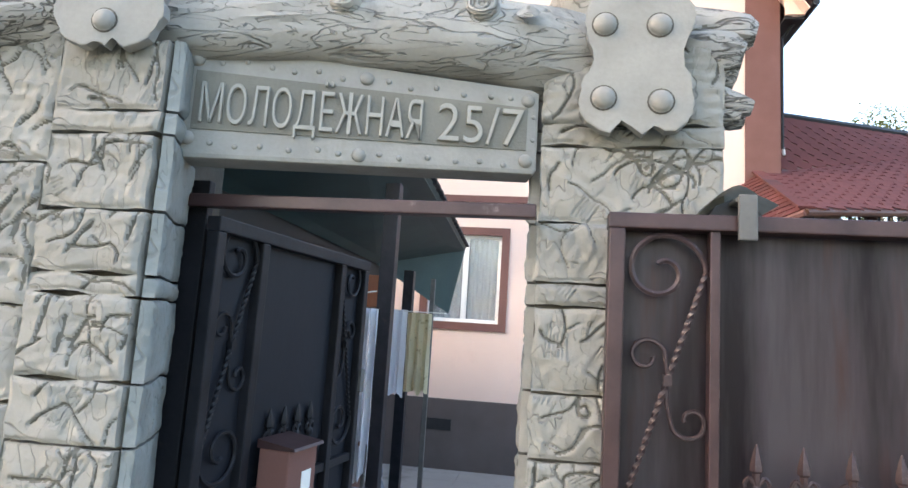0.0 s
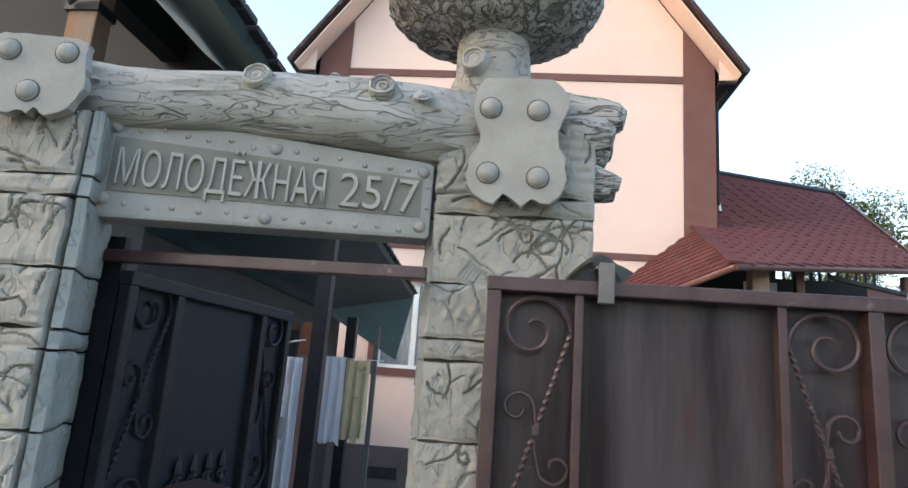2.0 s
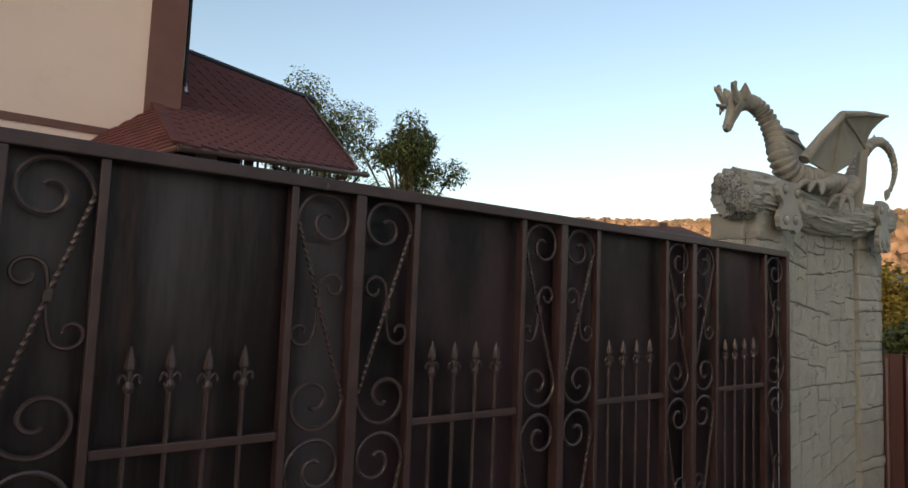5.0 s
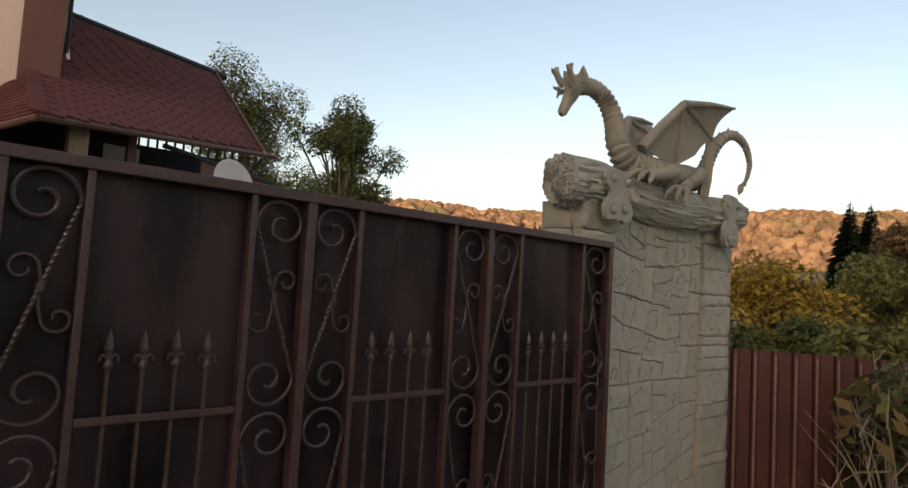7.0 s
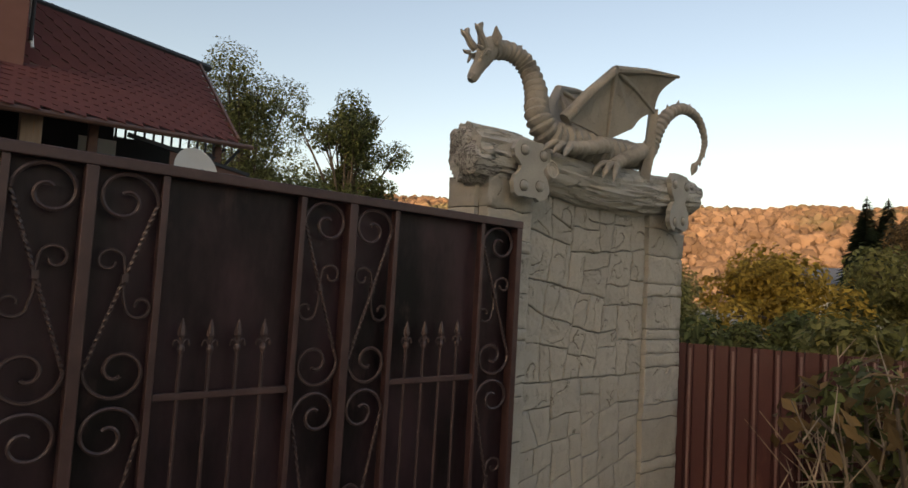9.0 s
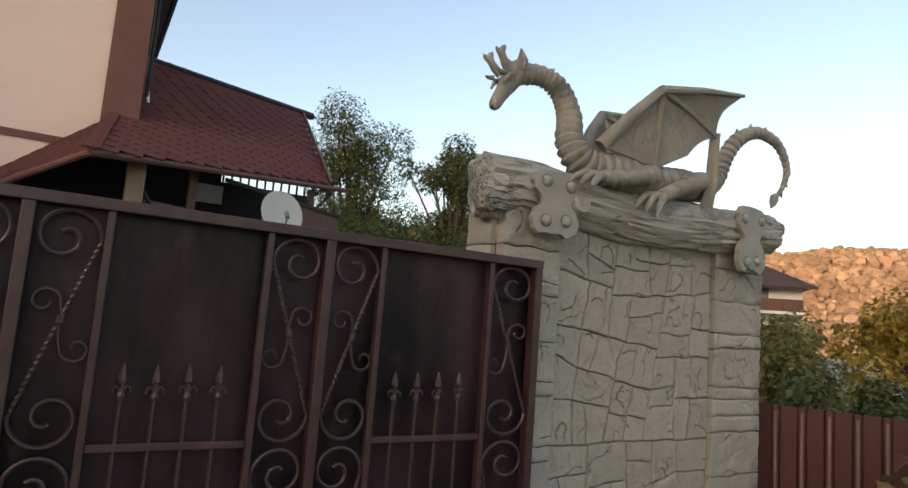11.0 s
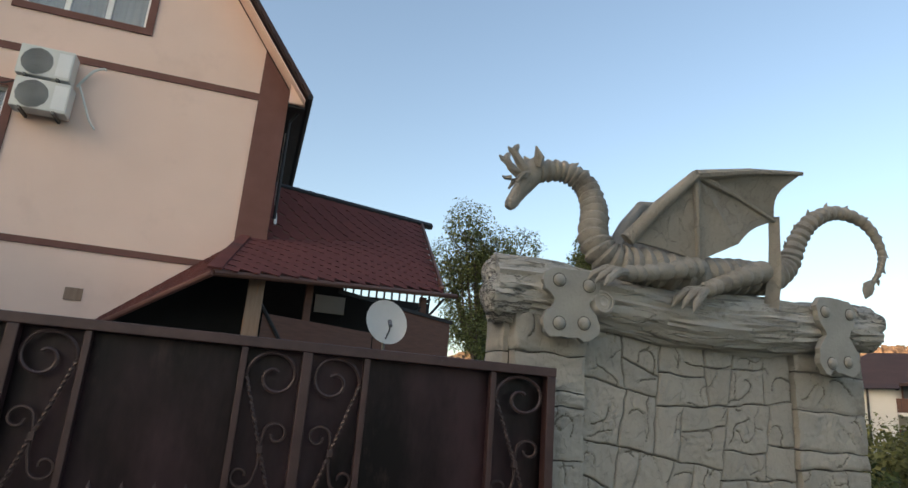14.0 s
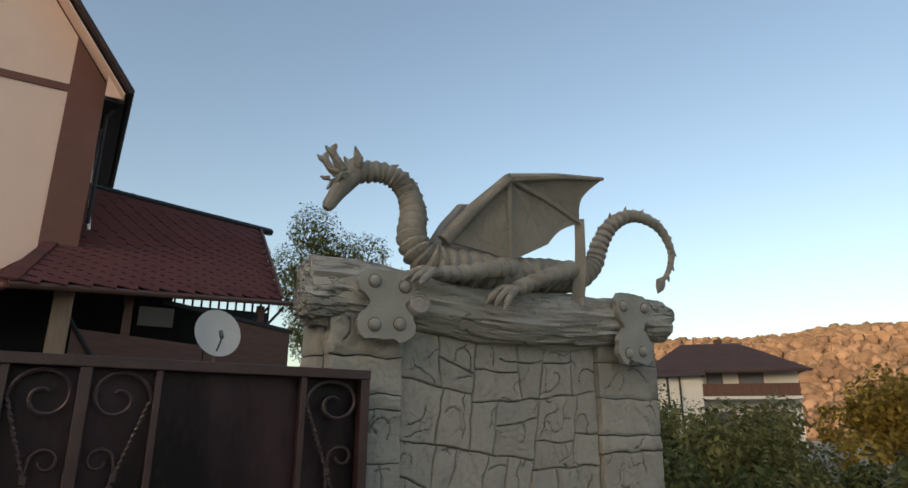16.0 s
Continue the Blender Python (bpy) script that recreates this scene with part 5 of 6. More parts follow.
part("mid_rail", B(0, LW, -0.012, 0.012, 1.10, 1.13, bevel=0.004), M_DARKIRON, leaf)
for x in (0.02, 0.235, LW - 0.235, LW - 0.02):
    part("stile", B(x - 0.018, x + 0.018, -0.018, 0.018, 0.14, LT - 0.04, bevel=0.004), M_DARKIRON, leaf)
wm = up_mesh.copy()
wm.materials.clear()
wm.materials.append(M_DARKIRON)
for x, s in ((0.04, 1), (LW - 0.04, -1)):
    part("scroll", wm, M_DARKIRON, leaf, at=pose(x, 0, 0) @ Matrix.Diagonal((s, 1, 1, 1)))
sm = spear.copy()
sm.materials.clear()
sm.materials.append(M_DARKIRON)
for j in range(4):
    part("spear", sm, M_DARKIRON, leaf, at=pose(LW / 2 + (j - 1.5) * 0.085, 0, -0.07))
part("lock_plate", B(LW - 0.03, LW + 0.005, -0.03, -0.016, 1.36, 1.45, bevel=0.003), M_GALV, leaf)
mbox = thing("letter_box", "brown metal letter box with a white sticker", "letter box", (-0.425, 2.12, 1.05), turn=83)
part("body", B(-0.085, 0.085, -0.10, -0.0, 0.0, 0.2, bevel=0.006), M_BROWN, mbox)
part("lid", slab(bmesh.new(), [(-0.12, 0.2), (0.005, 0.2), (0.005, 0.225), (-0.115, 0.208)], 0.18, axis="x"), M_FRAME, mbox, at=pose(-0.09, 0, 0))
part("sticker", B(-0.005, 0.05, -0.1025, -0.1005, 0.06, 0.13), M_PAPER, mbox, "white paper sticker")


# ---- big pier with the dragon ----
WY = 1.845
wall2 = thing("wall_east", "broad cement pier modelled as squared rubble stone", "wall", (5.93, WY, 0), kind="structure")
part("core", B(-0.92, 0.93, 0.02, 0.24, 0, 2.12), M_JOINT, wall2)
rng = random.Random(35)
for q in flags([Vector((5.335, 0.0)), Vector((6.45, 0.0)), Vector((6.45, 2.13)), Vector((5.335, 2.13))], rng, 0.27):
    x0, z0 = q[0]
    me = stone([(c[0] - x0, c[1] - z0) for c in q], 0.037, rng, 0.0045 if z0 > 0.8 else 0.014, 0.005, 0.004, 85, 0.006, (x0, z0), 62, 0.005)
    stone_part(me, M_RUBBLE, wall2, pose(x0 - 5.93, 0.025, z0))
quoins = {5.0: [0.0, 0.26, 0.50, 0.56, 0.80, 1.03, 1.10, 1.32, 1.384, 1.56, 1.768, 1.83, 1.985, 2.15], 6.45: [0.0, 0.22, 0.47, 0.55, 0.80, 0.90, 1.13, 1.22, 1.31, 1.376, 1.59, 1.67, 1.85, 2.03, 2.17]}
for (x0, zs), x1, xs, t in zip(quoins.items(), (5.335, 6.87), (5.003, 6.867), (-90, 90)):
    for a, b in zip(zs, zs[1:]):
        me = stone(rect(0, x1 - x0, 0, b - a), 0.070, rng, 0.006 if a > 0.8 else 0.02, 0.006, 0.004, 80, 0.006, (x0, a), 60)
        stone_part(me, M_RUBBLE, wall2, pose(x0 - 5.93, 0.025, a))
        me = stone(rect(0, 0.21, 0, b - a), 0.03, rng, 0.02, 0.006, 0.006, 30, place=(t, a))
        stone_part(me, M_RUBBLE, wall2, pose(xs - 5.93, 0.235 if t < 0 else 0.03, a, 0, 0, t))

blog = thing("pier_log", "grey cement log lying on the pier", "log", (5.93, 1.86, 2.23))
bm = barklog([(-1.0, 0.06, 0.03), (-0.8, 0.03, 0.03), (-0.45, 0.0, 0.0), (0.0, -0.02, -0.02), (0.4, -0.02, 0.0), (0.75, -0.03, 0.03), (1.0, -0.04, 0.05)], [0.15, 0.148, 0.135, 0.135, 0.138, 0.125, 0.115], "log", seg=64, furrow=0.085, freq=26)
part("trunk", bm, M_LOG, blog, smooth=True)
splinters(blog, (-0.92, 0.05, 0.03), (-1, 0.12, 0.1), 0.12, 0.14, random.Random(12), 10, 1.3)
splinters(blog, (0.93, -0.04, 0.05), (1, -0.03, 0.0), 0.09, 0.13, random.Random(13), 8, 1.25)
for x, z, r in ((-0.575, -0.02, 0.048), (0.62, 0.075, 0.045)):
    part("knot", knot(bmesh.new(), (x, -0.148, z), r, (0, -1, 0.15)), M_CEM, blog, smooth=True)
for x, y, z in ((0.05, -0.14, 0.0), (0.3, -0.14, 0.05)):
    part("branch_stub", tube(bmesh.new(), [(x, y + 0.06, z), (x, y, z), (x, y - 0.012, z + 0.005)], [0.035, 0.02, 0.006], 10, wob=0.2), M_LOG, blog, smooth=True)
strap("cement_strap", (5.21, 1.735, 2.185), -3, 0.25, 0.29, [(-0.06, 0.095), (0.075, 0.085), (-0.055, -0.085), (0.055, -0.075)], 14, 0.025, waist=0.05)
strap("cement_strap", (6.60, 1.715, 2.20), 3, 0.25, 0.36, [(-0.075, 0.11), (0.085, 0.115), (-0.055, -0.13), (0.05, -0.115)], 17, 0.025, waist=0.055)


def dragon():
    """A cement dragon lying on the log, one mesh: body, ribs, wings, legs, head, tail."""
    bm = bmesh.new()
    spine = smoothline([(5.16, 2.0, 2.87, 0.055), (5.29, 1.98, 2.885, 0.052), (5.385, 1.95, 2.825, 0.056), (5.412, 1.9, 2.69, 0.062), (5.385, 1.85, 2.53, 0.070), (5.46, 1.82, 2.43, 0.084), (5.64, 1.8, 2.415, 0.090), (5.9, 1.8, 2.42, 0.088), (6.15, 1.82, 2.45, 0.085),
                        (6.35, 1.84, 2.475, 0.075), (6.49, 1.85, 2.56, 0.055), (6.54, 1.83, 2.69, 0.049), (6.61, 1.79, 2.805, 0.043), (6.755, 1.765, 2.865, 0.036), (6.92, 1.75, 2.825, 0.028), (7.005, 1.745, 2.70, 0.022), (6.99, 1.755, 2.585, 0.016), (6.935, 1.77, 2.50, 0.012)], 11)
    pts, rad = [], []
    for i, q in enumerate(spine):
        pts.append(q[:3])
        rad.append(q[3] * (1.0 + (0.06 if i % 3 == 1 else 0.02 if i % 3 else -0.15)))
    tube(bm, pts, rad, 18, wob=0.04, wfreq=14)
    # arrow tip of the tail, spikes down the neck and along the tail
    tube(bm, [(6.955, 1.77, 2.53), (6.93, 1.772, 2.50), (6.92, 1.775, 2.47), (6.905, 1.778, 2.435)], [0.012, 0.036, 0.03, 0.003], 8, squash=0.5)
    for lo, hi, step, size in ((14, 46, 4, 0.034), (118, 186, 7, 0.026)):
        for i in range(lo, min(hi, len(spine) - 3), step):
            p, d = Vector(spine[i][:3]), (Vector(spine[i + 1][:3]) - Vector(spine[i - 1][:3])).normalized()
            out = Vector((-d.z, 0, d.x))
            b = p + out * spine[i][3] * 0.85
            tube(bm, [b - d * 0.004, b + out * size * 0.5 + d * 0.006, b + out * size + d * 0.016], [size * 0.42, size * 0.3, 0.002], 6)
    # head: skull, snout, jaw, brow; ear and antlers
    tube(bm, smoothline([(5.19, 2.0, 2.88, 0), (5.14, 2.0, 2.865, 0), (5.10, 2.0, 2.80, 0), (5.055, 2.0, 2.725, 0), (5.017, 2.0, 2.658, 0)], 4), [0.05, 0.056, 0.062, 0.064, 0.063, 0.061, 0.058, 0.054, 0.049, 0.045, 0.041, 0.038, 0.036, 0.034, 0.033, 0.030, 0.018], 16, squash=0.85, wob=0.06, wfreq=25)
    for s in (-1, 1):
        dome(bm, (5.075, 2.0 + s * 0.047, 2.815), 0.016, 0.8, (-0.3, s, 0.2), 8)
        dome(bm, (5.022, 2.0 + s * 0.02, 2.69), 0.012, 0.7, (-0.7, s * 0.5, 0.2), 8)
        tube(bm, [(5.10, 2.0 + s * 0.04, 2.835), (5.06, 2.0 + s * 0.056, 2.82), (5.035, 2.0 + s * 0.05, 2.775)], [0.012, 0.014, 0.006], 6)
        base, top = Vector((5.14, 2.0 + s * 0.042, 2.875)), Vector((5.115, 2.0 + s * 0.070, 2.965))
        tube(bm, [base, base.lerp(top, 0.45) + Vector((0.012, 0, 0)), top], [0.032, 0.040, 0.006], 8, squash=0.55)
        a = Vector((5.075, 2.0 + s * 0.035, 2.85))
        tube(bm, smoothline([tuple(a), (5.04, 2.0 + s * 0.045, 2.885), (5.015, 2.0 + s * 0.05, 2.925), (5.03, 2.0 + s * 0.055, 2.96)], 4), [0.022] * 5 + [0.019] * 4 + [0.017, 0.016, 0.013, 0.006], 8)
        tube(bm, [(5.02, 2.0 + s * 0.05, 2.91), (4.992, 2.0 + s * 0.055, 2.925), (4.978, 2.0 + s * 0.055, 2.94)], [0.016, 0.012, 0.004], 7)
        tube(bm, [(5.045, 2.0 + s * 0.045, 2.83), (5.015, 2.0 + s * 0.055, 2.828), (5.0, 2.0 + s * 0.055, 2.835)], [0.014, 0.010, 0.004], 7)
    # wings: a leading bone, fingers, and a skin that sags between them
    for s, sh in ((1, 1.0), (-1, 0.86)):
        def wpt(x, y, z):
            return Vector((x, y, z)) if s > 0 else Vector((5.52 + (x - 5.5) * 0.8, 3.66 - y, 2.53 + (z - 2.53) * 0.86))
        root, elbow, tip = wpt(5.50, 1.755, 2.52), wpt(5.785, 1.64, 2.845), wpt(6.325, 1.565, 2.93)
        f1, f2, mid = wpt(5.86, 1.735, 2.47), wpt(6.26, 1.685, 2.715), wpt(6.06, 1.70, 2.575)
        tube(bm, [root, root.lerp(elbow, 0.5) + Vector((-0.01, 0, 0.005)), elbow], [0.036, 0.031, 0.026], 10, wob=0.12, wfreq=30)
        tube(bm, [elbow, elbow.lerp(tip, 0.5) + Vector((0, 0, 0.012)), tip], [0.026, 0.018, 0.010], 8)
        tube(bm, [elbow, f1], [0.018, 0.012], 8)
        tube(bm, [elbow, elbow.lerp(f2, 0.5) + Vector((0, 0, 0.012)), f2], [0.017, 0.014, 0.010], 8)
        def skin(a, b, c, sag, n=8):
            """A patch fanned from a to the edge b..c, its free edge bowed in towards a."""
            prev = None
            for i in range(n + 1):
                u = i / n
                e = b.lerp(c, u)
                e = e.lerp(a, sag * math.sin(math.pi * u))
                row = [bm.verts.new(a.lerp(e, 0.02 + 0.196 * k) + Vector((0, 0.012 * math.sin(math.pi * k / 5) * math.sin(math.pi * u), 0))) for k in range(6)]
                row2 = [bm.verts.new(v.co + Vector((0, 0.014, 0))) for v in row]
                if prev:
                    for k in range(5):
                        bm.faces.new((prev[0][k], row[k], row[k + 1], prev[0][k + 1]))
                        bm.faces.new((prev[1][k], prev[1][k + 1], row2[k + 1], row2[k]))
                    bm.faces.new((prev[0][5], row[5], row2[5], prev[1][5]))
                prev = (row, row2)
        skin(elbow, root, f1, 0.02)
        skin(elbow, f1, mid, 0.0)
        skin(elbow, mid, f2, 0.06)
        skin(elbow, f2, tip, 0.12)
    # legs with long toes
    for s, leg, toes in ((0, [(5.86, 1.74, 2.44, 0.05), (5.72, 1.69, 2.40, 0.042), (5.54, 1.665, 2.355, 0.036), (5.42, 1.65, 2.335, 0.034)], 3), (1, [(6.28, 1.78, 2.49, 0.055), (6.08, 1.70, 2.42, 0.044), (5.93, 1.67, 2.36, 0.038), (5.82, 1.65, 2.31, 0.036)], 3),
                         (2, [(5.75, 1.88, 2.44, 0.05), (5.58, 1.95, 2.40, 0.04), (5.40, 1.97, 2.37, 0.034), (5.3, 1.97, 2.355, 0.032)], 3)):
        line = smoothline(leg, 7)
        tube(bm, [q[:3] for q in line], [q[3] * (1.06 if i % 3 else 0.78) for i, q in enumerate(line)], 12)
        e = Vector(leg[-1][:3])
        d = (e - Vector(leg[-2][:3])).normalized()
        for k in range(toes):
            o = Vector((0, (k - 1) * 0.035, (k - 1) * 0.012))
            tube(bm, smoothline([tuple(e - d * 0.02), tuple(e + d * 0.06 + o * 1.3 + Vector((0, 0, 0.012))), tuple(e + d * 0.115 + o * 1.8 + Vector((0, 0, -0.01))), tuple(e + d * 0.15 + o * 2 + Vector((0, 0, -0.04)))], 4), [0.022, 0.02, 0.018, 0.018, 0.021, 0.019, 0.016, 0.016, 0.018, 0.014, 0.010, 0.006, 0.002], 8)
    # prop that holds up the wing
    tube(bm, [(6.275, 1.70, 2.74), (6.285, 1.715, 2.6), (6.295, 1.735, 2.45), (6.29, 1.77, 2.28)], [0.034, 0.036, 0.04, 0.048], 4, wob=0.1, wfreq=20)
    return bm


o = solid("dragon_statue", dragon(), M_DRAGON, "grey cement dragon statue with raised wings on a log", "statue", kind="", smooth=True)


# ---- yard seen through the wicket ----
shed = thing("yard_canopy", "dark canopy over the yard on steel posts", "canopy", (-1.2, 4.0, 0))


def yp(name, bm, material, label="", smooth=False, parent=None):
    bm.transform(Matrix.Translation((1.2, -4.0, 0)))
    return part(name, bm, material, parent or shed, label, smooth)


E0, E1 = Vector((-0.50, 1.95, 2.87)), Vector((-0.92, 9.6, 2.85))
yp("ceiling_sheet", quad_slab(bmesh.new(), E0.lerp(E1, 0.12), E1, (-1.85, 8.2, 2.44), (-1.85, 3.0, 2.50), 0.02), M_TEAL, "dark teal sheet ceiling")
yp("end_sheet", quad_slab(bmesh.new(), E1, (-1.10, 9.5, 1.88), (-1.86, 8.15, 2.42), (-1.84, 8.2, 2.46), 0.02), M_TEAL, "dark teal end sheet")
yp("roof_sheet", quad_slab(bmesh.new(), E0 + Vector((0.03, 0, 0.03)), E1 + Vector((0.03, 0, 0.03)), (-3.6, 9.6, 5.3), (-3.6, 1.95, 5.4), 0.05), M_TEAL, "dark teal underside of the roof")
for k in range(60):
    p = E0.lerp(E1, (k + 0.5) / 60)
    yp("tile_end", B(p.x - 0.01, p.x + 0.07, p.y - 0.055, p.y + 0.05, p.z + 0.025 + 0.008 * (k % 2), p.z + 0.055 + 0.008 * (k % 2), bevel=0.008), M_DARK)
yp("beam", B(-1.36, -1.24, 2.2, 9.4, 3.2, 3.36), M_DARK)
yp("post", B(-1.36, -1.23, 2.36, 2.46, 0.0, 3.2, bevel=0.008), M_TIMBER, "weathered timber post")
for x, y, r in ((-0.60, 3.98, 0.045), (-1.03, 6.5, 0.05), (-0.95, 7.4, 0.025)):
    yp("post", B(x - r, x + r, y - r, y + r, -0.6, 2.5 if y < 6 else 2.2, bevel=0.004), M_DARKIRON if y < 7.2 else M_GALV)
# Made-up block and gable panel, near-black to imitate the shaded interior.
shedwall = thing("shed", "near-black block added for the dark interior along the yard", "shed", (-2.0, 4.5, 0))
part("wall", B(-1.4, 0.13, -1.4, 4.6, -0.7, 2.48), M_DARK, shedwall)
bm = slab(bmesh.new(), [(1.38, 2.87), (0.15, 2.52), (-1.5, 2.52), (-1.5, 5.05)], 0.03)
part("gable_shade_panel", bm, M_DARK, shedwall, "near-black panel added for the dark under the roof", at=pose(0, -1.44, 0))
# Added filler for a dark gap; its cupboard form is made up.
cup = thing("cupboard", "dark cupboard-shaped block added to fill a dark gap under the canopy", "cupboard", (-1.22, 5.0, land(0, 5.0)))
part("body", B(-0.62, 0.2, -0.15, 0.3, 0.0, 2.2, bevel=0.01), M_WOOD, cup)
for s in (-1, 1):
    part("door", B(-0.60 if s < 0 else -0.2, -0.212 if s < 0 else 0.185, -0.172, -0.152, 0.08, 2.15, bevel=0.006), M_DARK, cup)
part("door_frame", B(0.15, 0.19, -1.2, -0.3, -0.3, 1.95, bevel=0.004), M_WOOD, shedwall)
part("door", B(0.151, 0.172, -1.1, -0.4, -0.3, 1.85), M_DARKIRON, shedwall)
back = thing("garden_wall", "plain rendered wall closing the yard", "wall", (-5.0, 8.0, 0), kind="structure")
part("wall", B(-0.1, 0.1, -6.0, 10.0, -0.8, 2.4), M_PINK, back)


def cloth(name, label, x0, x1, y, z0, z1, material, seed):
    bm = bmesh.new()
    nx, nz = 16, 14
    rng = random.Random(seed)
    g = [[bm.verts.new((x0 + (x1 - x0) * i / nx, y + 0.03 * math.sin(i * 1.1 + seed) * (1 - 0.5 * k / nz) + 0.012 * noise.noise(Vector((i * 0.4, k * 0.3, seed))), z0 + (z1 - z0) * k / nz + (0.05 * noise.noise(Vector((i * 0.35, seed, 0))) if k == 0 else 0))) for k in range(nz + 1)] for i in range(nx + 1)]
    for i in range(nx):
        for k in range(nz):
            bm.faces.new((g[i][k], g[i + 1][k], g[i + 1][k + 1], g[i][k + 1]))
    bmesh.ops.solidify(bm, geom=bm.faces[:], thickness=0.004)
    return solid(name, bm, material, label, "laundry", "laundry on the line", kind="", smooth=True)


cloth("bed_sheet", "white patterned sheet hung on a washing line", -0.97, -0.77, 5.36, 1.08, 1.77, M_CLOTH, 3)
cloth("towel", "yellow printed towel hung on a washing line", -0.762, -0.56, 5.34, 1.12, 1.75, M_YELLOW, 8)
cloth("bed_sheet", "white sheet hung beside the shed door", -0.48, -0.38, 3.03, 0.95, 1.70, M_CLOTH, 5)
line = thing("washing_line", "thin washing line across the yard", "washing line", (-1.5, 4.6, 1.9))
part("cord", tube(bmesh.new(), smoothline([(0.25, 0.77, -0.08), (0.6, 0.76, -0.135), (1.05, 0.74, -0.14)], 6), 0.004, 5), M_AC, line)
part("cord", tube(bmesh.new(), smoothline([(0.35, -1.5, 0.0), (0.8, -1.25, -0.12), (1.0, -1.2, -0.1)], 6), 0.004, 5), M_AC, line)

pram = thing("pushchair", "grey folding pushchair standing in the yard", "pushchair", (-1.08, 5.7, land(0, 5.7) + 0.03))
part("seat", tube(bmesh.new(), smoothline([(-0.16, 0, 0.62), (-0.05, 0, 0.5), (0.12, 0, 0.55)], 5), [0.11, 0.13, 0.14, 0.15, 0.15, 0.15, 0.14, 0.13, 0.12, 0.11, 0.09], 10), M_GREYCLOTH, pram, smooth=True)
part("hood", dome(bmesh.new(), (-0.05, 0, 0.66), 0.17, 0.9, (0.1, -0.1, 1), 14), M_GREYCLOTH, pram, smooth=True)
part("handle", tube(bmesh.new(), [(-0.3, -0.15, 0.95), (0.2, -0.15, 0.1)], 0.012, 6), M_BLACK, pram)
part("handle", tube(bmesh.new(), [(-0.3, 0.15, 0.95), (0.2, 0.15, 0.1)], 0.012, 6), M_BLACK, pram)
for x in (-0.2, 0.22):
    for y in (-0.2, 0.2):
        wheel = part("wheel", tube(bmesh.new(), [(x + 0.095 * math.cos(a * 0.449), y, 0.11 + 0.095 * math.sin(a * 0.449)) for a in range(15)], 0.018, 6), M_BLACK, pram)
        part("hub", tube(bmesh.new(), [(x, y - 0.02, 0.11), (x, y + 0.02, 0.11)], 0.025, 8), M_GREYCLOTH, wheel)
        part("spoke", B(x - 0.085, x + 0.085, y - 0.006, y + 0.006, 0.104, 0.116), M_GREYCLOTH, wheel)
trolley = thing("hand_trolley", "metal hand trolley with a blue crate", "trolley", (-0.47, 3.02, 0.02))
for x in (-0.09, 0.07):
    part("upright", tube(bmesh.new(), [(x, 0, 0.05), (x, 0.04, 1.08)], 0.012, 6), M_GALV, trolley)
part("handle", tube(bmesh.new(), [(-0.09, 0.04, 1.08), (0.07, 0.04, 1.08)], 0.013, 6), M_ORANGE, trolley)
part("platform", B(-0.13, 0.10, -0.16, 0.02, 0.86, 0.90, bevel=0.006), M_GREYCLOTH, trolley)
part("crate", B(-0.10, 0.10, 0.03, 0.2, 0.3, 0.72, bevel=0.01), M_BLUE, trolley, "dark blue crate")
part("base", B(-0.14, 0.12, -0.18, 0.06, 0.03, 0.06, bevel=0.004), M_GALV, trolley)
for x in (-0.12, 0.10):
    part("wheel", tube(bmesh.new(), [(x - 0.015, 0.05, 0.06), (x + 0.015, 0.05, 0.06)], 0.07, 14), M_BLACK, trolley)
bag = thing("work_bag", "dark bag hanging in the yard behind the wicket leaf", "bag", (-0.62, 2.82, 0.82))
part("body", tube(bmesh.new(), smoothline([(0, 0, 0.0), (0, 0, 0.12), (0, 0, 0.26)], 4), [0.05, 0.08, 0.1, 0.11, 0.11, 0.1, 0.09, 0.08, 0.05], 10, wob=0.15), M_GREYCLOTH, bag, smooth=True)
part("cord", tube(bmesh.new(), [(0, 0, 0.24), (0.02, 0.02, 0.75)], 0.006, 5), M_BLACK, bag)
lampbox = thing("meter_box", "small orange box on the canopy post", "box", (-0.93, 4.85, 1.76))
part("box", B(-0.06, 0.06, -0.05, 0.03, 0, 0.24, bevel=0.01), M_ORANGE, lampbox)
part("bracket", B(-0.01, 0.08, -0.01, 0.03, -0.03, 0.0), M_GALV, lampbox)
flue = thing("canopy_hook", "black iron bracket on the timber post", "bracket", (-1.30, 2.36, 3.10))
part("hook", tube(bmesh.new(), smoothline([(-0.04, -0.03, -0.02), (0.06, -0.06, 0.02), (0.16, -0.04, 0.07), (0.2, 0.0, 0.16)], 5), 0.014, 6), M_BLACK, flue)
part("clamp", B(-0.075, 0.08, -0.012, 0.11, -0.04, 0.0), M_BLACK, flue)


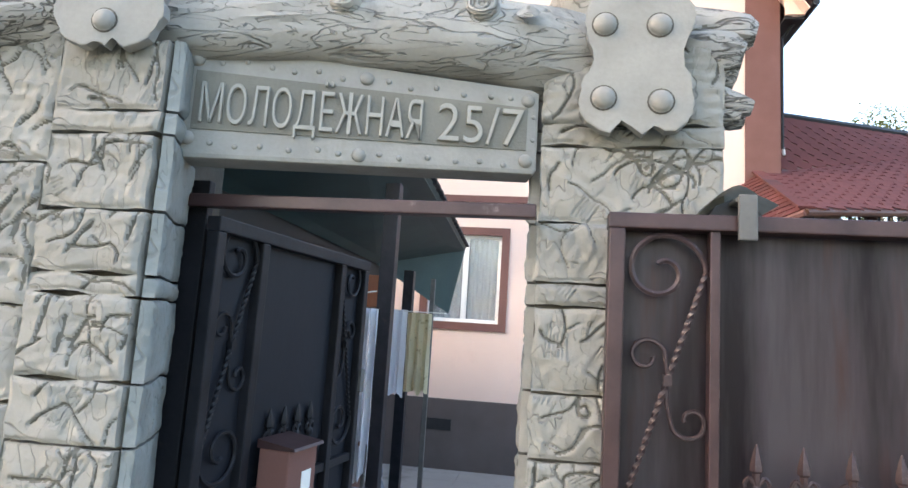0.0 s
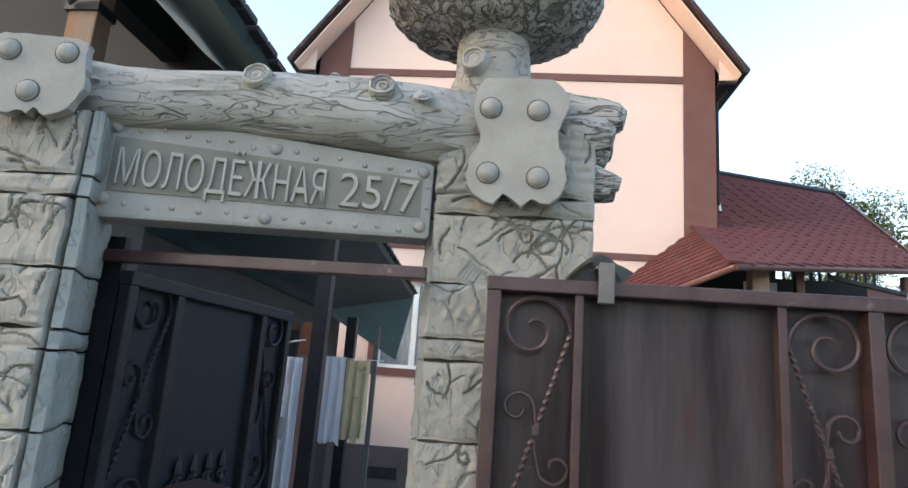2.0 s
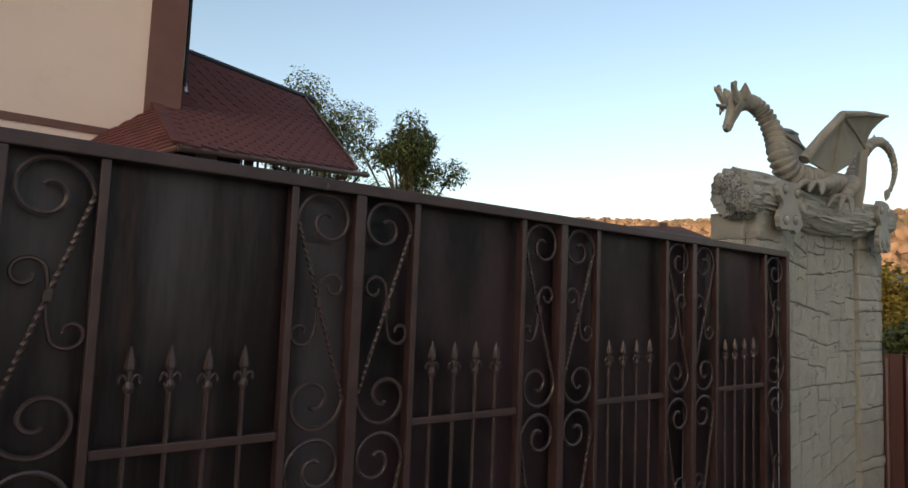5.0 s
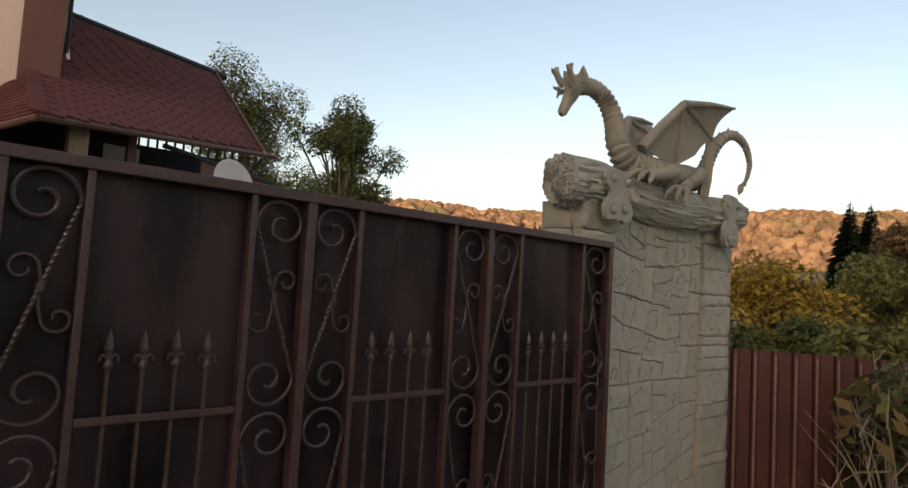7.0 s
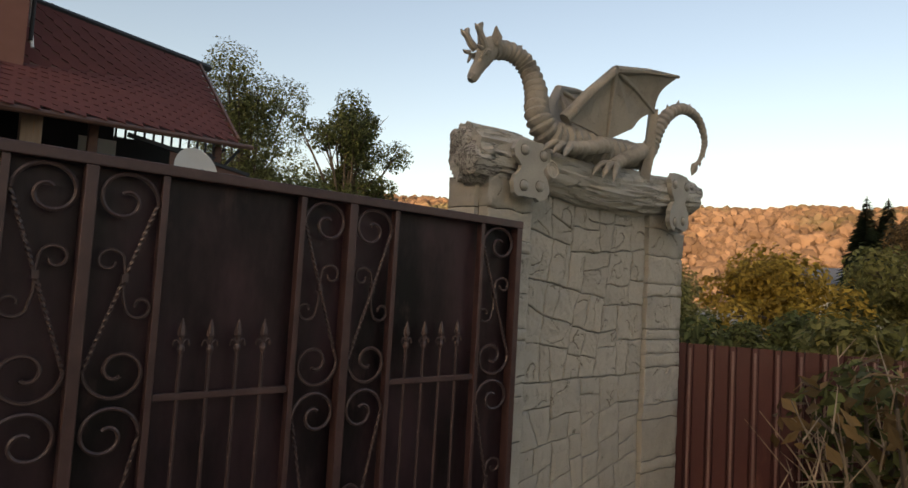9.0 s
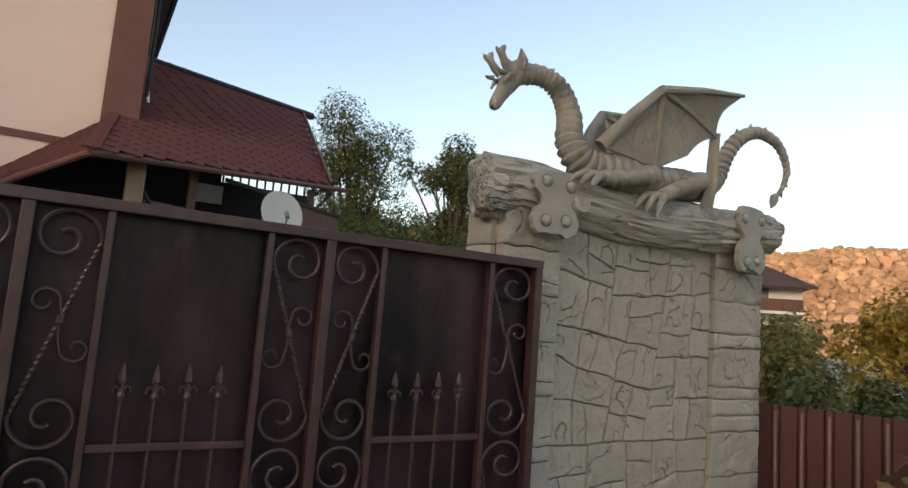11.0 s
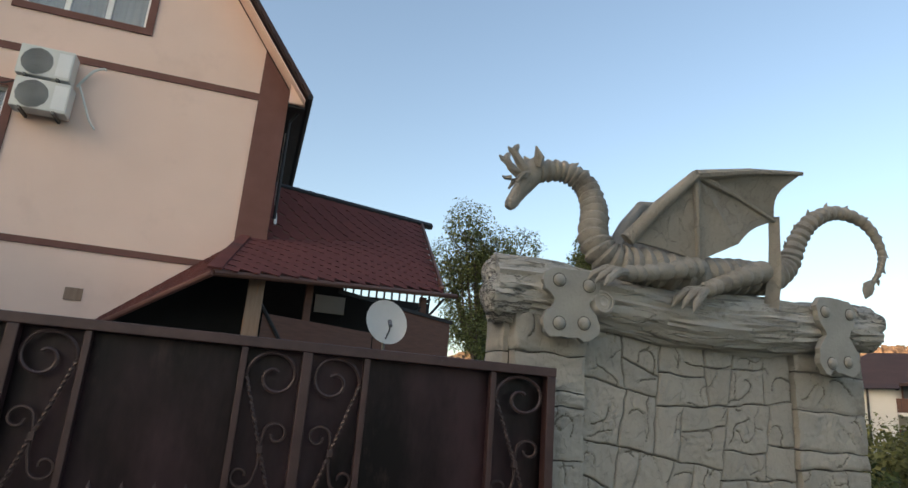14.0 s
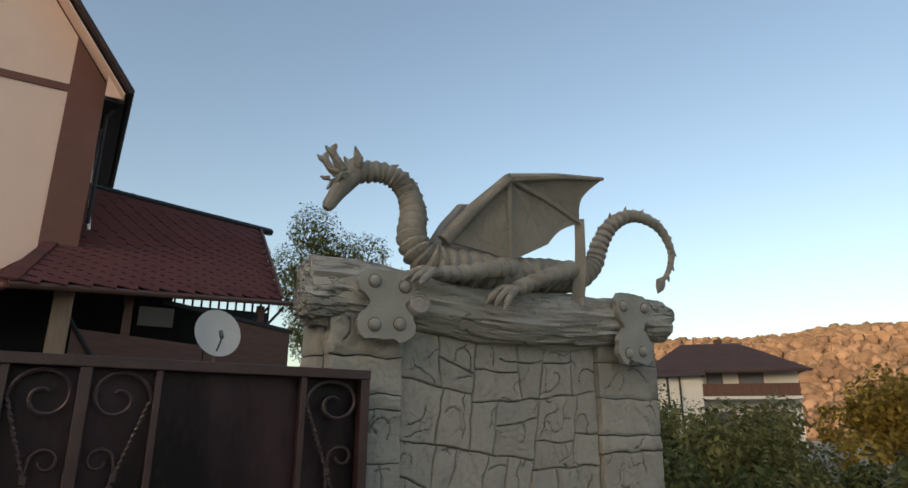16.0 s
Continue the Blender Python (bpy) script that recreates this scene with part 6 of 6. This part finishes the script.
# ---- neighbours, trees, fence ----
def tree_thing(name, label, at, height, blobs, n, size, material, seed, trunk_r=0.16, lean=(0, 0)):
    t = thing(name, label, "tree", at)
    rng = random.Random(seed)
    tops = [Vector(b[0]) for b in blobs]
    base = Vector((0, 0, -0.2))
    fork = Vector((lean[0] * 0.5, lean[1] * 0.5, height * 0.38))
    bm = tube(bmesh.new(), smoothline([tuple(base), (lean[0] * 0.2, lean[1] * 0.2, height * 0.2), tuple(fork)], 4), [trunk_r * (1.2 - 0.06 * i) for i in range(9)], 9, wob=0.1, wfreq=4)
    for c in tops:
        m = fork.lerp(c, 0.5) + Vector((rng.uniform(-0.2, 0.2), rng.uniform(-0.2, 0.2), 0.1))
        tube(bm, smoothline([tuple(fork - Vector((0, 0, 0.15))), tuple(m), tuple(c)], 4), [trunk_r * (0.6 - 0.055 * i) for i in range(9)], 6)
        for _ in range(4):
            d = Vector((rng.gauss(0, 1), rng.gauss(0, 1), rng.gauss(0.3, 0.7))).normalized() * rng.uniform(0.5, 1.0) * height * 0.12
            tube(bm, [m.lerp(c, rng.uniform(0.3, 1.0)), c + d], [trunk_r * 0.16, trunk_r * 0.04], 4)
    part("trunk", bm, M_BARK, t, smooth=True)
    part("crown", leaves(bmesh.new(), blobs, n, size, rng), material, t)
    return t


def clumps(centre, spread, n, r, seed):
    rng = random.Random(seed)
    out = []
    for _ in range(n):
        p = Vector((rng.gauss(0, 0.5) * spread[0], rng.gauss(0, 0.5) * spread[1], rng.uniform(-1, 1) * spread[2]))
        out.append(((centre[0] + p.x, centre[1] + p.y, centre[2] + p.z), r * rng.uniform(0.6, 1.25)))
    return out


tree_thing("tree", "tall tree with thinning olive-green leaves", (13.5, 25.7, -0.6), 11.2, clumps((0, 0, 8.0), (2.0, 1.8, 2.9), 34, 0.9, 41), 34000, 0.062, M_LEAF3, 41)
tree_thing("tree", "rounded dark green tree", (23.7, 34.6, -0.6), 13.4, clumps((0, 0, 9.8), (2.6, 2.4, 3.0), 40, 0.95, 52), 24000, 0.10, M_LEAF, 42, 0.25)
tree_thing("tree", "low bushy green tree behind the porch", (13.4, 19.5, -0.6), 5.5, clumps((0, 0, 3.9), (2.2, 1.6, 1.2), 14, 0.8, 43), 5500, 0.10, M_LEAF, 43)
tree_thing("tree", "autumn tree with yellow leaves", (20.5, 6.6, -0.2), 3.4, clumps((0, 0, 1.9), (1.9, 1.6, 0.75), 18, 0.75, 44), 8000, 0.085, M_LEAFY, 44, 0.1)
tree_thing("tree", "bare-looking tree with sparse leaves", (27.9, 2.6, 0), 8.8, clumps((0, 0, 6.2), (1.5, 1.3, 2.3), 14, 0.7, 45), 3000, 0.10, M_LEAFR, 45, 0.15)


def fir(at, height, r, seed):
    t = thing("fir_tree", "dark green pointed conifer among the houses", "tree", at, "conifers")
    rng = random.Random(seed)
    part("trunk", tube(bmesh.new(), [(0, 0, 0), (0, 0, height)], [0.2, 0.03], 7), M_BARK, t)
    bm = bmesh.new()
    for k in range(70):
        z = height * (0.15 + 0.84 * k / 70)
        rr = r * (1 - k / 71) ** 0.8 + 0.1
        for j in range(16):
            a = rng.uniform(0, 6.28)
            d = Vector((math.cos(a), math.sin(a), -0.25))
            e = Vector((0, 0, z)) + d * rr * rng.uniform(0.7, 1.1)
            s = d.cross(Vector((0, 0, 1))).normalized() * rr * 0.22
            o = Vector((0, 0, z))
            up = Vector((0, 0, 0.1 * rr))
            bm.faces.new([bm.verts.new(o), bm.verts.new(o.lerp(e, 0.6) + s), bm.verts.new(e), bm.verts.new(o.lerp(e, 0.6) - s + up)])
    part("crown", bm, M_FIR, t)


fir((57.3, 15.2, 0), 10.2, 2.6, 1)
fir((57.7, 13.9, 0), 10.0, 2.6, 2)
fir((58.2, 11.8, 0), 7.4, 2.4, 3)


def bush(at, spread, n_blobs, r, n, size, material, seed, label):
    b = thing("bush", label, "bush", at, "shrubs by the fence")
    rng = random.Random(seed)
    bl = clumps((0, 0, spread[2] * 1.1), spread, n_blobs, r, seed)
    bm = bmesh.new()
    for c, _ in bl:
        tube(bm, smoothline([(rng.uniform(-0.2, 0.2), rng.uniform(-0.2, 0.2), -0.1), tuple(Vector(c) * 0.5 + Vector((rng.uniform(-0.2, 0.2), 0, 0.2))), c], 4), [0.025 - 0.002 * i for i in range(9)], 5)
    part("stems", bm, M_BARK, b)
    part("foliage", leaves(bmesh.new(), bl, n, size, rng), material, b)
    return b


for x, y, s, m, seed, lab in ((11.0, 7.4, 1.0, M_LEAF, 61, "dense dark green shrub"), (12.6, 5.6, 1.0, M_LEAF2, 62, "olive green shrub with autumn tints"), (13.4, 8.9, 1.15, M_LEAF, 63, "dense dark green shrub"),
                              (14.4, 4.2, 0.75, M_LEAF, 64, "dense dark green shrub"), (16.5, 7.0, 1.15, M_LEAF2, 65, "olive green shrub with autumn tints"), (9.3, 3.4, 0.72, M_LEAF, 66, "dense dark green shrub"), (9.8, 1.7, 0.72, M_LEAF2, 67, "dense dark green shrub"), (15.5, 10.5, 1.2, M_LEAF2, 68, "olive green shrub with autumn tints"), (18.5, 12.5, 1.5, M_LEAF, 69, "dense dark green shrub")):
    bush((x, y, -0.1), (1.1 * s, 1.0 * s, 0.85 * s), 15, 0.5 * s, 6500, 0.055, m, seed, lab)
tree_thing("tree", "low olive tree turning brown", (24.5, 4.6, -0.2), 3.6, clumps((0, 0, 2.0), (2.0, 1.6, 0.8), 16, 0.75, 47), 7000, 0.09, M_LEAF2, 47, 0.1)
tree_thing("tree", "rust-brown autumn tree among the far gardens", (31.0, 5.4, -0.2), 5.6, clumps((0, 0, 3.6), (1.5, 1.5, 1.6), 14, 0.8, 48), 6000, 0.09, M_LEAFR, 48, 0.12)
bush((6.95, 0.55, 0.0), (0.50, 0.5, 0.55), 20, 0.22, 1100, 0.05, M_LEAF, 70, "dense dark green shrub")
bush((6.9, 0.45, 0.0), (0.62, 0.55, 0.62), 18, 0.26, 900, 0.055, M_LEAFR, 71, "dry shrub with withered leaves and bare twigs")
rng = random.Random(72)
tw = thing("bare_shrub", "leafless shrub with pale dry twigs", "bush", (6.85, 0.75, 0))
for k in range(26):
    a = rng.uniform(0, 6.28)
    e = Vector((math.cos(a) * rng.uniform(0.2, 0.9), math.sin(a) * 0.6, rng.uniform(0.6, 1.35)))
    bm = tube(bmesh.new(), smoothline([(rng.uniform(-0.1, 0.1), 0, 0), tuple(e * 0.5 + Vector((rng.uniform(-0.15, 0.15), 0, 0.1))), tuple(e)], 5), [0.011 - 0.0008 * i for i in range(11)], 5)
    for _ in range(3):
        p = e * rng.uniform(0.5, 0.95)
        tube(bm, [p, p + Vector((rng.uniform(-0.3, 0.3), rng.uniform(-0.2, 0.2), rng.uniform(0.0, 0.35)))], [0.005, 0.002], 4)
    part("twig", bm, M_TWIG, tw)

# profiled sheet fence
fence = thing("fence", "dark red profiled sheet fence", "fence", (7.10, 1.98, 0), turn=-62)
for s in range(2):
    bm = bmesh.new()
    prof = []
    x = s * 1.12
    for k in range(8):
        for dx, y in ((0, 0), (0.085, 0), (0.096, -0.032), (0.129, -0.032), (0.14, 0)):
            prof.append((x + k * 0.14 + dx, y - 0.003 * s))
    lo, hi = [bm.verts.new((a, b, 0.05)) for a, b in prof], [bm.verts.new((a, b, 1.27)) for a, b in prof]
    for i in range(len(prof) - 1):
        if prof[i] != prof[i + 1]:
            bm.faces.new((lo[i], lo[i + 1], hi[i + 1], hi[i]))
    bmesh.ops.remove_doubles(bm, verts=bm.verts, dist=0.0005)
    bmesh.ops.solidify(bm, geom=bm.faces[:], thickness=0.002)
    part("sheet", bm, M_FENCE, fence)
    # Thin pale strips painted as the highlight on each rib.
    for k in range(8):
        part("highlight_strip", B(s * 1.12 + k * 0.14 + 0.106, s * 1.12 + k * 0.14 + 0.120, -0.040, -0.0345, 0.06, 1.24, bevel=0.002), M_RIB_LIT, fence, "pale strip added for light caught on the rib")
for x in (0.02, 1.13, 2.22):
    part("post", B(x - 0.025, x + 0.025, 0.03, 0.08, 0, 1.25), M_FENCE, fence)
part("rail", B(0, 2.25, 0.005, 0.03, 1.05, 1.09), M_FENCE, fence)

# neighbour's house
nb = thing("neighbour_house", "cream two-storey house with a brown hipped roof and balcony", "house", (40.0, 26.3, -0.6), turn=-48)
part("wall", B(-3.9, 4.6, 0, 7, 0, 6.1), M_NBWALL, nb)
part("wall", B(-3.9, -1.1, -1.2, -0.003, 0, 5.75), M_NBWALL, nb, "projecting cream bay")
part("wall", B(-5.1, -3.903, 0.6, 6, 0, 5.6), M_NBWALL, nb)
bm = bmesh.new()
vs = [bm.verts.new(v) for v in ((-4.7, -0.9, 6.0), (5.3, -0.9, 6.0), (5.3, 8, 6.0), (-4.7, 8, 6.0), (-2.0, 3.2, 8.15), (1.7, 3.2, 8.15))]
for q in ((0, 1, 5, 4), (1, 2, 5), (2, 3, 4, 5), (3, 0, 4), (3, 2, 1, 0)):
    bm.faces.new([vs[i] for i in q])
part("roof", bm, M_NBROOF, nb)
bm = bmesh.new()
vs = [bm.verts.new(v) for v in ((-4.35, -1.75, 5.55), (-0.9, -1.75, 5.62), (-0.9, -0.4, 6.23), (-4.35, -0.4, 6.16), (-4.35, -0.4, 5.55), (-0.9, -0.4, 5.62))]
for q in ((0, 1, 2, 3), (0, 3, 4), (1, 5, 2), (0, 4, 5, 1)):
    bm.faces.new([vs[i] for i in q])
part("roof", bm, M_NBROOF, nb, "lower slope over the bay")
bm = bmesh.new()
vs = [bm.verts.new(v) for v in ((-5.7, 0.0, 5.45), (-4.3, 0.0, 5.5), (-4.3, 3.0, 6.3), (-5.0, 3.0, 6.3), (-5.7, 6.4, 5.45))]
for q in ((0, 1, 2, 3), (0, 3, 4)):
    bm.faces.new([vs[i] for i in q])
bmesh.ops.solidify(bm, geom=bm.faces[:], thickness=0.12)
part("roof", bm, M_NBROOF, nb, "small roof of the side wing")
part("eave_board", B(-0.9, 5.3, -0.95, -0.9, 5.84, 6.0), M_NBROOF, nb)
part("chimney", B(0.2, 0.75, 3.0, 3.5, 7.9, 8.4), M_NBROOF, nb)
bal = part("balcony", B(-1.097, 4.5, -1.3, -0.003, 4.18, 4.36), M_NBWALL, nb)
part("parapet", B(-1.097, 4.4, -1.28, -1.2, 4.36, 5.12), M_WOOD, bal, "brown boarded parapet")
for k in range(10):
    part("board_joint", B(-0.9 + k * 0.52, -0.87 + k * 0.52, -1.295, -1.282, 4.38, 5.1), M_NBROOF, bal)
for x, z, w, hh in ((-0.25, 4.4, 0.8, 1.5), (1.9, 4.9, 1.3, 0.85), (-0.1, 2.0, 1.7, 1.4), (3.0, 2.0, 1.4, 1.4)):
    wn_ = part("window", B(x - w / 2 - 0.08, x + w / 2 + 0.08, -0.04, -0.002, z - 0.08, z + hh + 0.08), M_BROWN, nb)
    part("pane", B(x - w / 2, x + w / 2, -0.05, -0.042, z, z + hh), M_GREYCLOTH, wn_)
wn_ = part("window", B(-5.0, -4.1, 0.55, 0.598, 3.4, 5.1), M_WHITE, nb)
for z0, z1 in ((3.5, 4.2), (4.28, 5.02)):
    part("pane", B(-4.92, -4.18, 0.53, 0.548, z0, z1), M_GREYCLOTH, wn_)
part("downpipe", tube(bmesh.new(), [(-3.16, -1.3, 5.6), (-3.16, -1.3, 0)], 0.07, 6), M_BLACK, nb)
part("downpipe", tube(bmesh.new(), [(-2.43, -1.3, 5.6), (-2.43, -1.3, 0)], 0.06, 6), M_BLACK, nb)
part("junction_box", B(-3.32, -3.0, -1.45, -1.2, 3.2, 3.55), M_AC, nb)
# pale scraps of far cottages among the trees
for i, (x, y, w, hh) in enumerate(((56, 19, 6, 2.6), (70, 24, 8, 4.2))):
    c = thing("far_cottage", "small pale house among the trees", "house", (x, y, 0), "far cottages", turn=-70)
    part("wall", B(-w / 2, w / 2, 0, 5, 0, hh), M_NBWALL, c)
    bm = bmesh.new()
    vs = [bm.verts.new(v) for v in ((-w / 2 - 0.4, -0.4, hh), (w / 2 + 0.4, -0.4, hh), (w / 2 + 0.4, 5.4, hh), (-w / 2 - 0.4, 5.4, hh), (-w / 2 - 0.2, 2.5, hh + 1.4), (w / 2 + 0.2, 2.5, hh + 1.4))]
    for q in ((0, 1, 5, 4), (1, 2, 5), (2, 3, 4, 5), (3, 0, 4), (3, 2, 1, 0)):
        bm.faces.new([vs[i] for i in q])
    part("roof", bm, M_GREYCLOTH, c)
